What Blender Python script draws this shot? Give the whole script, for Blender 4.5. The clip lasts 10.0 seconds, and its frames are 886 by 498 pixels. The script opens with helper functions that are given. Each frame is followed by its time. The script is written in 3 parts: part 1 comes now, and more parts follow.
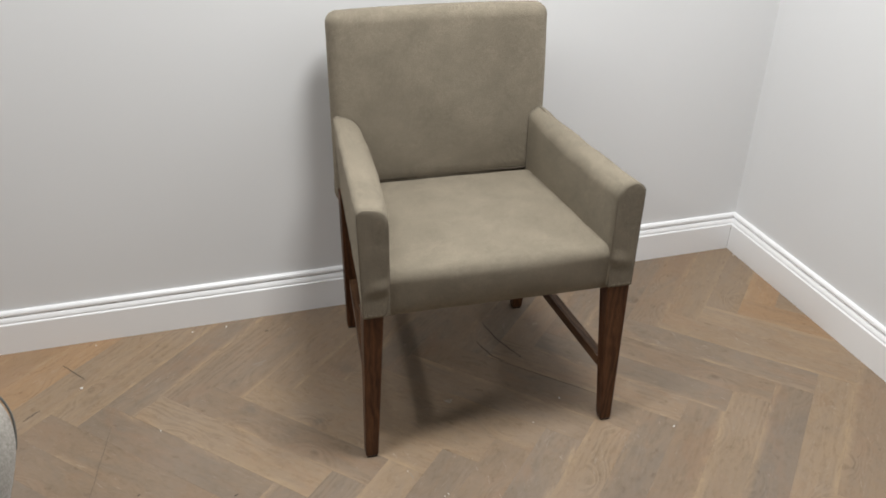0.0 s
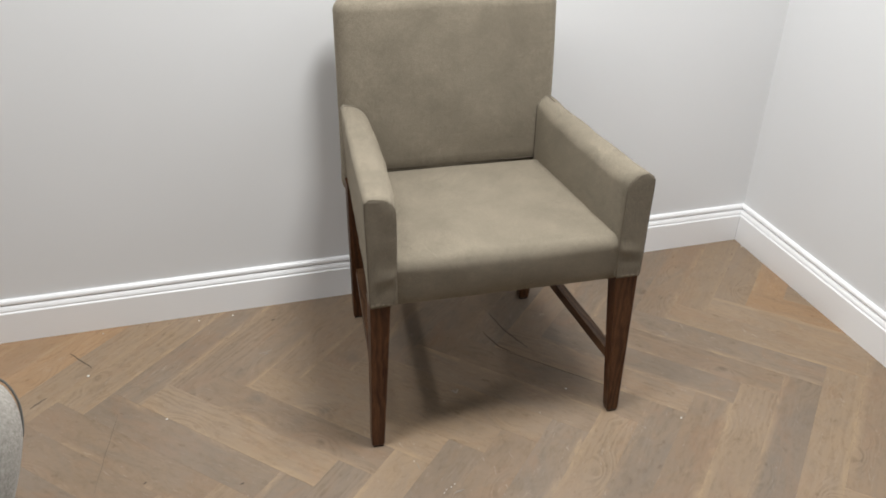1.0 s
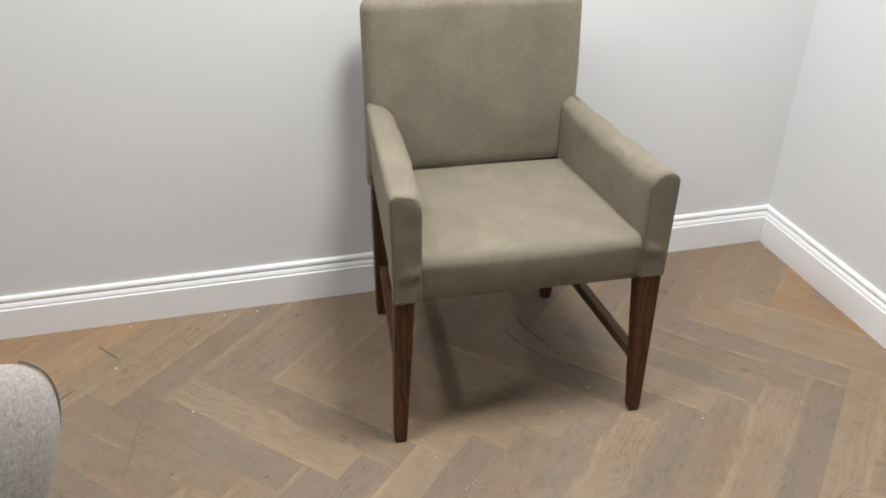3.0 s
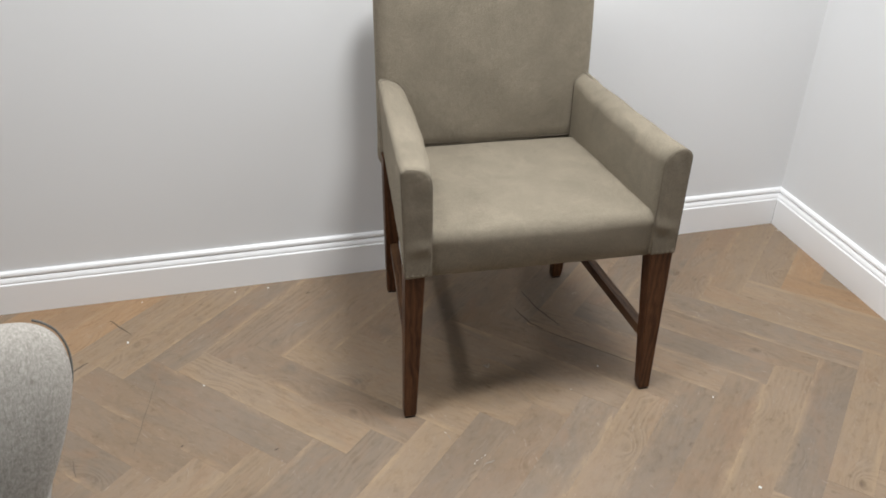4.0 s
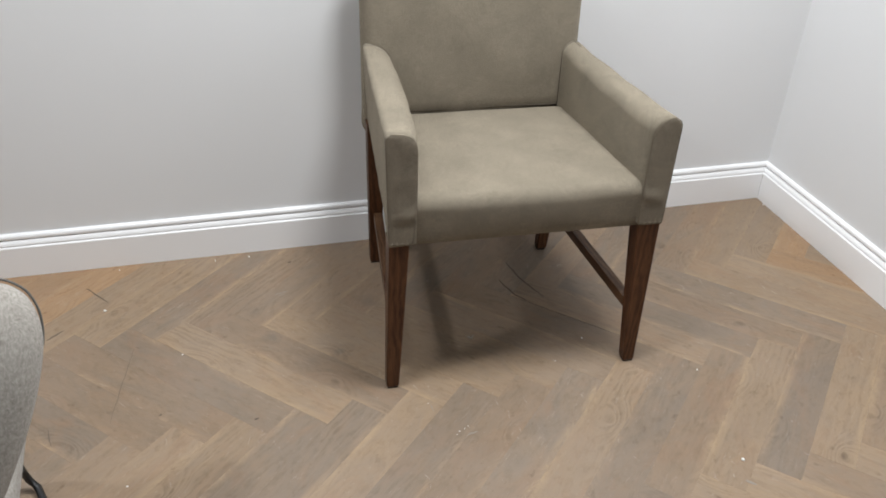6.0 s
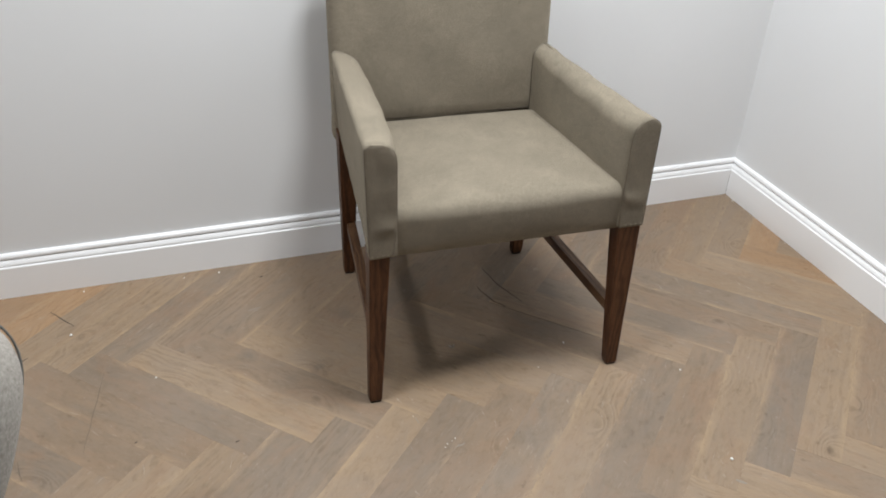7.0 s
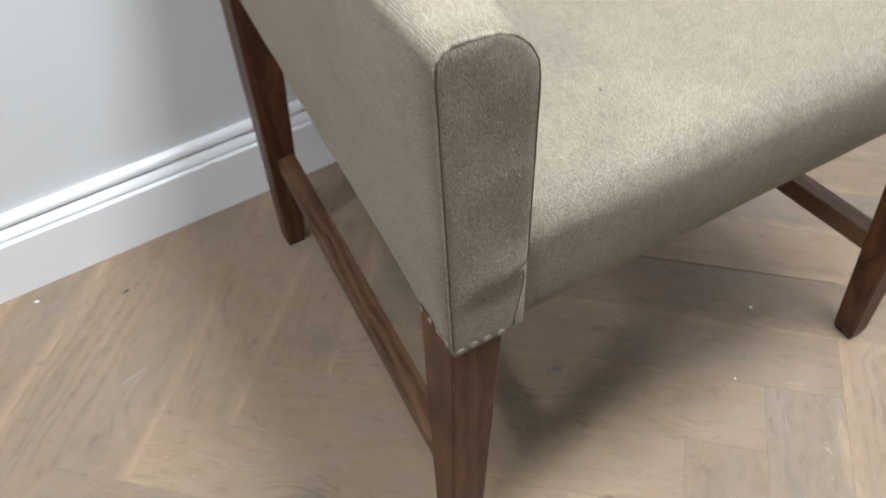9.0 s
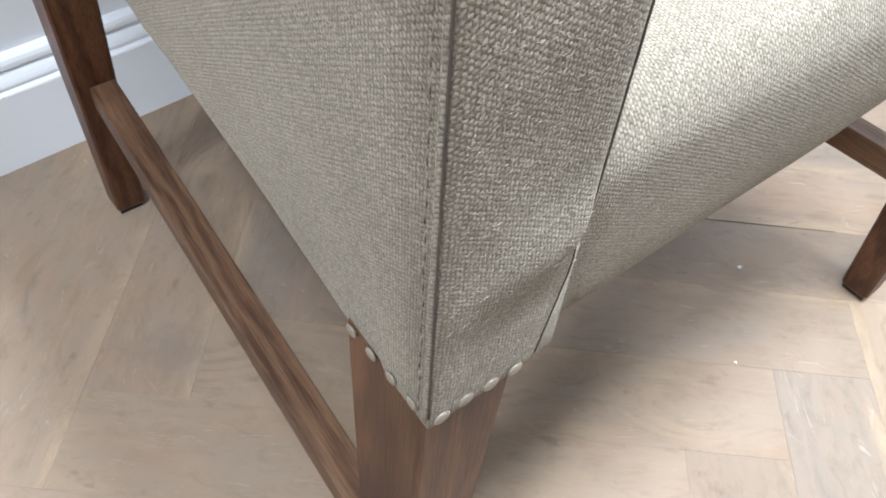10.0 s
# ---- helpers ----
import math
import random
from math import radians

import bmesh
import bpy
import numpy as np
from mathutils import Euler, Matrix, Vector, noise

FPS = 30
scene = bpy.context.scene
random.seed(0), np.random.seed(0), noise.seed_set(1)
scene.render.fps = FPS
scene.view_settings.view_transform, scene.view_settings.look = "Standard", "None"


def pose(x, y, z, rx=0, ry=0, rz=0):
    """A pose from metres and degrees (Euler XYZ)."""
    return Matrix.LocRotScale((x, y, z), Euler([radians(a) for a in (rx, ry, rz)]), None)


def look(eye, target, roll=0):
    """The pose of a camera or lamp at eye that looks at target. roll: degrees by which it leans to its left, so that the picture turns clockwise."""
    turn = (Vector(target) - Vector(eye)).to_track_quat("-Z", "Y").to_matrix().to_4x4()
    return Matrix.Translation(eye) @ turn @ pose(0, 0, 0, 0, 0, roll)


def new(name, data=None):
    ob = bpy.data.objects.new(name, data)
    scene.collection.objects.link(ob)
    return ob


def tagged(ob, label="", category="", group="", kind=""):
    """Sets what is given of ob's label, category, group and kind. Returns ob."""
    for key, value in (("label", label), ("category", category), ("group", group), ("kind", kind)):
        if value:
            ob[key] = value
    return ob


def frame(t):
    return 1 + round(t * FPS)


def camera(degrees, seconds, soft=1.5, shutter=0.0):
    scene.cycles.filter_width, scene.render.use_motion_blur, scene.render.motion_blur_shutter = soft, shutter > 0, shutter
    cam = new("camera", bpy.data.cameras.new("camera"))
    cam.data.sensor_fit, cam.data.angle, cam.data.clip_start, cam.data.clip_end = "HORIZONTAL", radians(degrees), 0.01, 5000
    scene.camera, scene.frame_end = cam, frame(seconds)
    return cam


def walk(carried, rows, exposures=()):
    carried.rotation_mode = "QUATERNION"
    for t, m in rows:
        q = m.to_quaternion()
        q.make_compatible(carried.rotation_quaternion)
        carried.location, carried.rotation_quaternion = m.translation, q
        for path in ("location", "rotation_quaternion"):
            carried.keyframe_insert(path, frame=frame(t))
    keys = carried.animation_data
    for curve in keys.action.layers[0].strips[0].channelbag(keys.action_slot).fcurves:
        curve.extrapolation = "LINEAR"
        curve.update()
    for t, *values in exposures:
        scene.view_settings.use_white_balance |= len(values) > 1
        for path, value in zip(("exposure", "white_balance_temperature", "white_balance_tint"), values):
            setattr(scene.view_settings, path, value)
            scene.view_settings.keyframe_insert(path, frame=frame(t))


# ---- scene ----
cam = camera(57.0, 10.0, soft=1.75, shutter=0.22)
PATH = [
    (0, (-1.664, -2.096, 1.407), (-1.166, -0.435, 0.411), 0.8),
    (0.5, (-1.661, -2.094, 1.394), (-1.18, -0.439, 0.379), 0.8),
    (1, (-1.667, -2.088, 1.4), (-1.184, -0.434, 0.384), 0.9),
    (1.5, (-1.672, -2.089, 1.389), (-1.192, -0.431, 0.378), 0.8),
    (2, (-1.69, -2.093, 1.396), (-1.231, -0.434, 0.378), 0.9),
    (2.5, (-1.689, -2.099, 1.397), (-1.249, -0.434, 0.38), 0.8),
    (2.7, (-1.684, -2.099, 1.406), (-1.246, -0.434, 0.389), 0.7),
    (3.8, (-1.679, -2.102, 1.383), (-1.256, -0.44, 0.353), 0.7),
    (4, (-1.685, -2.114, 1.376), (-1.276, -0.455, 0.335), 0.7),
    (4.5, (-1.679, -2.113, 1.367), (-1.272, -0.456, 0.324), 0.7),
    (5, (-1.681, -2.115, 1.369), (-1.278, -0.46, 0.321), 0.8),
    (5.5, (-1.686, -2.112, 1.356), (-1.279, -0.473, 0.285), 1.1),
    (5.7, (-1.68, -2.104, 1.351), (-1.256, -0.479, 0.264), 1.6),
    (6.8, (-1.714, -2.077, 1.333), (-1.221, -0.472, 0.247), 2.4),
    (7, (-1.722, -2.045, 1.34), (-1.179, -0.454, 0.257), 1.9),
    (7.2, (-1.747, -2.009, 1.329), (-1.171, -0.426, 0.251), 1.6),
    (7.5, (-1.753, -1.902, 1.271), (-1.17, -0.385, 0.106), 1.6),
    (7.8, (-1.728, -1.702, 1.178), (-1.191, -0.222, -0.056), 1.4),
    (8, (-1.723, -1.574, 1.122), (-1.235, -0.14, -0.184), 0.6),
    (8.2, (-1.698, -1.451, 1.086), (-1.246, -0.066, -0.285), -0.1),
    (8.5, (-1.682, -1.263, 1.012), (-1.182, 0.101, -0.362), 0.8),
    (8.8, (-1.628, -1.065, 0.961), (-1.022, 0.211, -0.456), -0.6),
    (9, (-1.586, -0.956, 0.889), (-0.903, 0.202, -0.592), -2.5),
    (9.2, (-1.557, -0.88, 0.802), (-0.792, 0.156, -0.729), -1.3),
    (9.5, (-1.533, -0.806, 0.71), (-0.705, 0.154, -0.837), 1.8),
    (9.8, (-1.515, -0.773, 0.676), (-0.646, 0.146, -0.873), 4.0),
    (10, (-1.506, -0.765, 0.666), (-0.614, 0.143, -0.876), 5.4),
]
EXPOSURES = [(0, -0.09, 6500, 8), (0.7, 0.01, 6480, 8), (2.5, 0.05, 6480, 8), (5.5, 0.09, 6280, 8), (7.0, 0.06, 6280, 7.5), (7.5, 0.10, 6250, 7), (8.0, 0.37, 6200, 7.5), (8.5, 0.42, 5900, 7), (9.0, 0.57, 5950, 6), (9.5, 1.16, 5600, 5.5), (10, 1.40, 5500, 6)]
walk(cam, [(t, look(eye, target, roll)) for t, eye, target, roll in PATH], EXPOSURES)

# ---- light ----
world = bpy.data.worlds.new("world")
world.use_nodes = True
world.node_tree.nodes["Background"].inputs[0].default_value = (0.9, 0.95, 1.0, 1)
world.node_tree.nodes["Background"].inputs[1].default_value = 0.2
scene.world = world


def lamp(name, place, watts, size, colour=(1.0, 0.99, 0.98)):
    data = bpy.data.lights.new(name, "AREA")
    data.shape, data.size, data.energy, data.color = "SQUARE", size, watts, colour
    ob = new(name, data)
    ob.matrix_world = look(place, (place[0], place[1], 0))
    return ob


lamp("ceiling_panel_lamp", (-4.20, -1.49, 3.29), 52, 0.36)
lamp("ceiling_panel_lamp", (-1.95, -0.92, 2.57), 16, 0.50)
lamp("ceiling_panel_lamp", (-0.90, -0.88, 2.57), 52, 0.50)


# ---- materials ----
def material(name, rough=0.5, metal=0.0):
    m = bpy.data.materials.new(name)
    m.use_nodes = True
    bsdf = m.node_tree.nodes["Principled BSDF"]
    bsdf.inputs["Roughness"].default_value, bsdf.inputs["Metallic"].default_value = rough, metal
    return m, m.node_tree, bsdf


def node(tree, kind, **values):
    n = tree.nodes.new(kind)
    for key, value in values.items():
        n.inputs[key].default_value = value
    return n


def join(tree, a, out, b, into):
    tree.links.new(a.outputs[out], b.inputs[into])


def ramp(tree, stops, source=None, out=0):
    r = tree.nodes.new("ShaderNodeValToRGB")
    e = r.color_ramp.elements
    while len(e) < len(stops):
        e.new(0.5)
    for k, (at, c) in enumerate(stops):
        e[k].position, e[k].color = at, (*c, 1)
    if source:
        tree.links.new(source.outputs[out], r.inputs[0])
    return r


def mixed(tree, a, b, how="MIX", factor=0.5, factor_from=None):
    m = tree.nodes.new("ShaderNodeMix")
    m.data_type, m.blend_type = "RGBA", how
    m.inputs[0].default_value = factor
    if factor_from:
        tree.links.new(factor_from, m.inputs[0])
    for slot, v in ((6, a), (7, b)):
        if isinstance(v, tuple):
            m.inputs[slot].default_value = (*v, 1)
        else:
            tree.links.new(v, m.inputs[slot])
    return m.outputs[2]


def arith(tree, how, a, b=None, c=None):
    n = tree.nodes.new("ShaderNodeMath")
    n.operation = how
    for slot, v in enumerate((a, b, c)):
        if v is None:
            continue
        if isinstance(v, (int, float)):
            n.inputs[slot].default_value = v
        else:
            tree.links.new(v, n.inputs[slot])
    return n.outputs[0]


def bumped(tree, bsdf, height, strength, distance, before=None):
    b = node(tree, "ShaderNodeBump", Strength=strength, Distance=distance)
    tree.links.new(height, b.inputs["Height"])
    if before:
        tree.links.new(before.outputs[0], b.inputs["Normal"])
    join(tree, b, 0, bsdf, "Normal")
    return b


def scaled(tree, source, out, scale, shift=None):
    mp = node(tree, "ShaderNodeMapping")
    mp.inputs["Scale"].default_value = scale
    join(tree, source, out, mp, "Vector")
    if shift is not None:
        tree.links.new(shift, mp.inputs["Location"])
    return mp


def noise_of(tree, mp, scale, detail=4.0, rough=0.55, distort=0.0):
    n = node(tree, "ShaderNodeTexNoise", Scale=scale, Detail=detail, Roughness=rough, Distortion=distort)
    if mp:
        join(tree, mp, 0, n, "Vector")
    return n


def paint(name, colour, rough, fleck=0.03, bump=0.15):
    m, t, b = material(name, rough)
    geo = node(t, "ShaderNodeNewGeometry")
    wide = node(t, "ShaderNodeTexNoise", Scale=1.3, Detail=3.0)
    join(t, geo, "Position", wide, "Vector")
    dark = tuple(c * (1 - fleck * 2) for c in colour)
    col = mixed(t, dark, colour, factor_from=wide.outputs[0])
    t.links.new(col, b.inputs["Base Color"])
    fine = node(t, "ShaderNodeTexNoise", Scale=420.0, Detail=3.0)
    join(t, geo, "Position", fine, "Vector")
    bumped(t, b, fine.outputs[0], bump, 0.0006)
    return m


def weave(name, light, dark, pitch_u, pitch_v, worn, patch=0.5, depth=0.5, ruffle=0.9, fuzz=1400.0, wander=0.0013):
    """A coarse woven cloth: rows of rounded stitches over the cloth's own metres."""
    m, t, b = material(name, 0.92)
    uv = node(t, "ShaderNodeUVMap")
    wob = noise_of(t, scaled(t, uv, 0, (1, 1, 1)), 420.0, 4.0)
    shift = t.nodes.new("ShaderNodeVectorMath")
    shift.operation = "MULTIPLY_ADD"
    join(t, wob, 1, shift, 0)
    shift.inputs[1].default_value = (wander, wander, 0)
    join(t, uv, 0, shift, 2)
    kink = noise_of(t, scaled(t, uv, 0, (1, 1, 1)), 1100.0, 2.0)
    again = t.nodes.new("ShaderNodeVectorMath")
    again.operation = "MULTIPLY_ADD"
    join(t, kink, 1, again, 0)
    again.inputs[1].default_value = (wander * 0.55, wander * 0.55, 0)
    join(t, shift, 0, again, 2)
    sep = t.nodes.new("ShaderNodeSeparateXYZ")
    join(t, again, 0, sep, 0)
    count_u = arith(t, "DIVIDE", sep.outputs[0], pitch_u)
    col = arith(t, "FLOOR", count_u)
    count_v = arith(t, "MULTIPLY_ADD", col, 0.5, arith(t, "DIVIDE", sep.outputs[1], pitch_v))
    turn_u = arith(t, "MULTIPLY", arith(t, "FRACT", count_u), math.pi)
    turn_v = arith(t, "MULTIPLY", arith(t, "FRACT", count_v), math.pi)
    cell = t.nodes.new("ShaderNodeCombineXYZ")
    t.links.new(col, cell.inputs[0])
    t.links.new(arith(t, "FLOOR", count_v), cell.inputs[1])
    each = node(t, "ShaderNodeTexWhiteNoise")
    each.noise_dimensions = "2D"
    join(t, cell, 0, each, "Vector")
    rows, stitch = arith(t, "POWER", arith(t, "SINE", turn_v), 0.8), arith(t, "POWER", arith(t, "SINE", turn_u), 0.8)
    body = arith(t, "MULTIPLY", arith(t, "MULTIPLY", rows, stitch), arith(t, "MULTIPLY_ADD", each.outputs[0], 0.9, 0.55))
    fz = noise_of(t, scaled(t, uv, 0, (1, 1, 1)), fuzz, 4.0, 0.7)
    big = noise_of(t, scaled(t, uv, 0, (1, 1, 1)), 9.0, 4.0, 0.6)
    mid = noise_of(t, scaled(t, uv, 0, (1, 2.2, 1)), 46.0, 3.0, 0.6)
    tone = ramp(t, [(0.20, dark), (0.85, light)])
    t.links.new(arith(t, "MULTIPLY_ADD", body, 0.42, arith(t, "MULTIPLY_ADD", fz.outputs[0], 1.15, -0.14)), tone.inputs[0])
    blot = ramp(t, [(0.35, (1 - worn,) * 3), (0.65, (1, 1, 1))], big)
    blot2 = ramp(t, [(0.3, (1 - worn * patch,) * 3), (0.7, (1, 1, 1))], mid)
    col = mixed(t, mixed(t, tone.outputs[0], blot.outputs[0], "MULTIPLY", 1.0), blot2.outputs[0], "MULTIPLY", 1.0)
    t.links.new(col, b.inputs["Base Color"])
    b.inputs["Sheen Weight"].default_value = 0.15
    b.inputs["Sheen Tint"].default_value = (0.85, 0.78, 0.64, 1)
    b.inputs["Sheen Roughness"].default_value = 0.5
    b.inputs["Specular IOR Level"].default_value = 0.05
    apart = t.nodes.new("ShaderNodeSeparateColor")
    join(t, fz, 1, apart, 0)
    lean_u = arith(t, "MULTIPLY_ADD", arith(t, "SUBTRACT", apart.outputs[0], 0.5), 2 * ruffle, arith(t, "MULTIPLY", arith(t, "MULTIPLY", arith(t, "COSINE", turn_u), rows), -depth))
    lean_v = arith(t, "MULTIPLY_ADD", arith(t, "SUBTRACT", apart.outputs[1], 0.5), 2 * ruffle, arith(t, "MULTIPLY", arith(t, "MULTIPLY", arith(t, "COSINE", turn_v), stitch), -depth))
    slope = t.nodes.new("ShaderNodeCombineColor")
    t.links.new(arith(t, "MULTIPLY_ADD", lean_u, 0.5, 0.5), slope.inputs[0])
    t.links.new(arith(t, "MULTIPLY_ADD", lean_v, 0.5, 0.5), slope.inputs[1])
    slope.inputs[2].default_value = 1.0
    relief = node(t, "ShaderNodeNormalMap", Strength=1.0)
    join(t, slope, 0, relief, "Color")
    join(t, relief, 0, b, "Normal")
    return m


def tweed(name):
    """Heathered wool: light and dark flecks over a felted ground."""
    m, t, b = material(name, 0.95)
    uv = node(t, "ShaderNodeUVMap")
    mp = scaled(t, uv, 0, (1, 1, 1))
    slub = noise_of(t, scaled(t, uv, 0, (1, 0.55, 1)), 330.0, 3.0, 0.7, 0.6)
    fleck = noise_of(t, mp, 130.0, 2.0, 0.6, 1.2)
    fine = noise_of(t, mp, 1500.0, 3.0, 0.7)
    ground = ramp(t, [(0.30, (0.250, 0.231, 0.206)), (0.50, (0.325, 0.304, 0.275)), (0.68, (0.402, 0.379, 0.346))], slub)
    dark = ramp(t, [(0.30, (0.78, 0.77, 0.76)), (0.46, (1, 1, 1))], fleck)
    col = mixed(t, ground.outputs[0], dark.outputs[0], "MULTIPLY", 0.85)
    t.links.new(col, b.inputs["Base Color"])
    b.inputs["Sheen Weight"].default_value = 0.12
    b.inputs["Specular IOR Level"].default_value = 0.1
    bumped(t, b, arith(t, "MULTIPLY_ADD", fine.outputs[0], 0.4, slub.outputs[0]), 0.6, 0.0010)
    return m


def stained_wood(name, light, dark, rough):
    """Open-grained hardwood, its grain along the piece's own z."""
    m, t, b = material(name, rough)
    tc = node(t, "ShaderNodeTexCoord")
    info = node(t, "ShaderNodeObjectInfo")
    off = t.nodes.new("ShaderNodeCombineXYZ")
    t.links.new(arith(t, "MULTIPLY", info.outputs["Random"], 7.0), off.inputs[0])
    t.links.new(arith(t, "MULTIPLY", info.outputs["Random"], 31.0), off.inputs[2])
    mp = scaled(t, tc, "Object", (1, 0.8, 0.26), off.outputs[0])
    bend = noise_of(t, mp, 22.0, 3.0, 0.5)
    rings = node(t, "ShaderNodeTexWave", Scale=17.0, Distortion=13.0, Detail=4.0)
    rings.wave_type, rings.bands_direction = "BANDS", "X"
    rings.inputs["Detail Scale"].default_value = 1.4
    join(t, mp, 0, rings, "Vector")
    mp2 = scaled(t, tc, "Object", (1, 1, 0.03), off.outputs[0])
    pores = noise_of(t, mp2, 900.0, 3.0, 0.7)
    grain = arith(t, "ADD", arith(t, "MULTIPLY", rings.outputs[1], 0.19), arith(t, "MULTIPLY_ADD", pores.outputs[0], 0.44, arith(t, "MULTIPLY", bend.outputs[0], 0.50)))
    col = ramp(t, [(0.36, dark), (0.86, light)])
    t.links.new(grain, col.inputs[0])
    dash = noise_of(t, scaled(t, tc, "Object", (1, 1, 0.022), off.outputs[0]), 1500.0, 2.0, 0.6)
    dashes = ramp(t, [(0.38, (0.30, 0.26, 0.24)), (0.52, (1, 1, 1))], dash)
    t.links.new(mixed(t, col.outputs[0], dashes.outputs[0], "MULTIPLY", 0.5), b.inputs["Base Color"])
    b.inputs["Specular IOR Level"].default_value = 0.24
    bumped(t, b, pores.outputs[0], 0.35, 0.0006)
    return m


# knots and smudges in the boards: x, y, radius, depth of tone
STAINS = [(-1.668, -0.415, 0.030, 0.55), (-1.504, -0.504, 0.036, 0.45), (-1.708, -0.299, 0.028, 0.30), (-1.578, -0.527, 0.026, 0.30), (-1.403, -0.313, 0.040, 0.40)]


def oak(name, tan, grey, share, dark):
    """A limed oak board, grain along its own x; the lime wash wears through in patches."""
    m, t, b = material(name, 0.55)
    tc = node(t, "ShaderNodeTexCoord")
    info = node(t, "ShaderNodeObjectInfo")
    off = t.nodes.new("ShaderNodeCombineXYZ")
    t.links.new(arith(t, "MULTIPLY", info.outputs["Random"], 53.0), off.inputs[0])
    t.links.new(arith(t, "MULTIPLY", info.outputs["Random"], 17.0), off.inputs[1])
    mp = scaled(t, tc, "Object", (0.22, 1, 1), off.outputs[0])
    knot = node(t, "ShaderNodeTexVoronoi", Scale=7.5)
    join(t, scaled(t, tc, "Object", (0.55, 1, 1), off.outputs[0]), 0, knot, "Vector")
    near = ramp(t, [(0.0, (1, 1, 1)), (0.10, (0.6, 0.6, 0.6)), (0.36, (0, 0, 0))], knot, "Distance")
    bent = t.nodes.new("ShaderNodeVectorMath")
    bent.operation = "MULTIPLY_ADD"
    join(t, near, 0, bent, 0)
    bent.inputs[1].default_value = (0.02, 0.075, 0)
    join(t, mp, 0, bent, 2)
    cath = node(t, "ShaderNodeTexWave", Scale=17.0, Distortion=17.0, Detail=4.0)
    cath.wave_type, cath.bands_direction = "BANDS", "Y"
    cath.inputs["Detail Scale"].default_value = 0.8
    cath.inputs["Detail Roughness"].default_value = 0.65
    join(t, bent, 0, cath, "Vector")
    mp2 = scaled(t, tc, "Object", (0.045, 1, 1), off.outputs[0])
    fine = noise_of(t, mp2, 300.0, 6.0, 0.75, 0.4)
    mp3 = scaled(t, tc, "Object", (0.40, 1, 1), off.outputs[0])
    wash = noise_of(t, mp3, 13.0, 7.0, 0.72, 1.4)
    cloud = noise_of(t, scaled(t, tc, "Object", (0.55, 1, 1), off.outputs[0]), 47.0, 6.0, 0.75, 0.8)
    spots = noise_of(t, scaled(t, tc, "Object", (0.6, 1, 1), off.outputs[0]), 38.0, 3.0, 0.6)
    where = ramp(t, [(share - 0.20, (0, 0, 0)), (share + 0.20, (1, 1, 1))])
    t.links.new(arith(t, "MULTIPLY_ADD", cloud.outputs[0], 0.45, arith(t, "MULTIPLY_ADD", wash.outputs[0], 0.8, -0.12)), where.inputs[0])
    base = mixed(t, tan, grey, factor_from=where.outputs[0])
    bold = ramp(t, [(0.60, (0.55, 0.55, 0.55)), (0.70, (1.2, 1.2, 1.2))])
    t.links.new(arith(t, "FRACT", arith(t, "MULTIPLY", info.outputs["Random"], 7.31)), bold.inputs[0])
    show = ramp(t, [(0.40, (0, 0, 0)), (0.62, (1, 1, 1))], noise_of(t, mp3, 7.0, 2.0, 0.5))
    veins = arith(t, "MULTIPLY_ADD", arith(t, "MULTIPLY", arith(t, "SUBTRACT", cath.outputs[1], 0.5), arith(t, "MAXIMUM", arith(t, "MULTIPLY", show.outputs[0], bold.outputs[0]), arith(t, "MULTIPLY", near.outputs[0], 2.6))), 0.15, 0.13)
    grain = arith(t, "ADD", veins, arith(t, "MULTIPLY_ADD", fine.outputs[0], 0.15, arith(t, "MULTIPLY", cloud.outputs[0], 0.77)))
    shade = ramp(t, [(0.40, (0.60, 0.58, 0.565)), (0.60, (0.98, 0.98, 0.98)), (0.85, (1.12, 1.12, 1.12))])
    t.links.new(grain, shade.inputs[0])
    col = mixed(t, base, shade.outputs[0], "MULTIPLY", 0.72)
    ruddy = noise_of(t, scaled(t, tc, "Object", (0.5, 1, 1), off.outputs[0]), 9.0, 5.0, 0.7, 1.0)
    col = mixed(t, col, (0.262, 0.158, 0.094), factor_from=arith(t, "MULTIPLY", ramp(t, [(0.50, (0, 0, 0)), (0.72, (1, 1, 1))], ruddy).outputs[0], 0.45))
    chalk = noise_of(t, scaled(t, tc, "Object", (0.16, 1, 1), off.outputs[0]), 95.0, 5.0, 0.7, 2.6)
    limed = arith(t, "MULTIPLY", ramp(t, [(0.55, (0, 0, 0)), (0.70, (1, 1, 1))], chalk).outputs[0], ramp(t, [(0.48, (0, 0, 0)), (0.66, (1, 1, 1))], spots).outputs[0])
    col = mixed(t, col, (0.40, 0.335, 0.270), factor_from=arith(t, "MULTIPLY", limed, 0.55))
    sep = t.nodes.new("ShaderNodeSeparateXYZ")
    join(t, tc, "Object", sep, 0)
    edge = arith(t, "MULTIPLY", sep.outputs[1], 2 / 0.0954)
    rim = ramp(t, [(0.58, (0, 0, 0)), (0.92, (1, 1, 1))])
    t.links.new(edge, rim.inputs[0])
    wear = arith(t, "MULTIPLY", rim.outputs[0], ramp(t, [(0.44, (0, 0, 0)), (0.62, (1, 1, 1))], wash).outputs[0])
    col = mixed(t, col, (0.39, 0.275, 0.165), factor_from=arith(t, "MULTIPLY", wear, 0.65))
    eye = ramp(t, [(0.02, (0.50, 0.44, 0.40)), (0.075, (1, 1, 1))], knot, "Distance")
    col = mixed(t, col, eye.outputs[0], "MULTIPLY", 0.6)
    knots = ramp(t, [(0.24, dark), (0.36, (1, 1, 1))], spots)
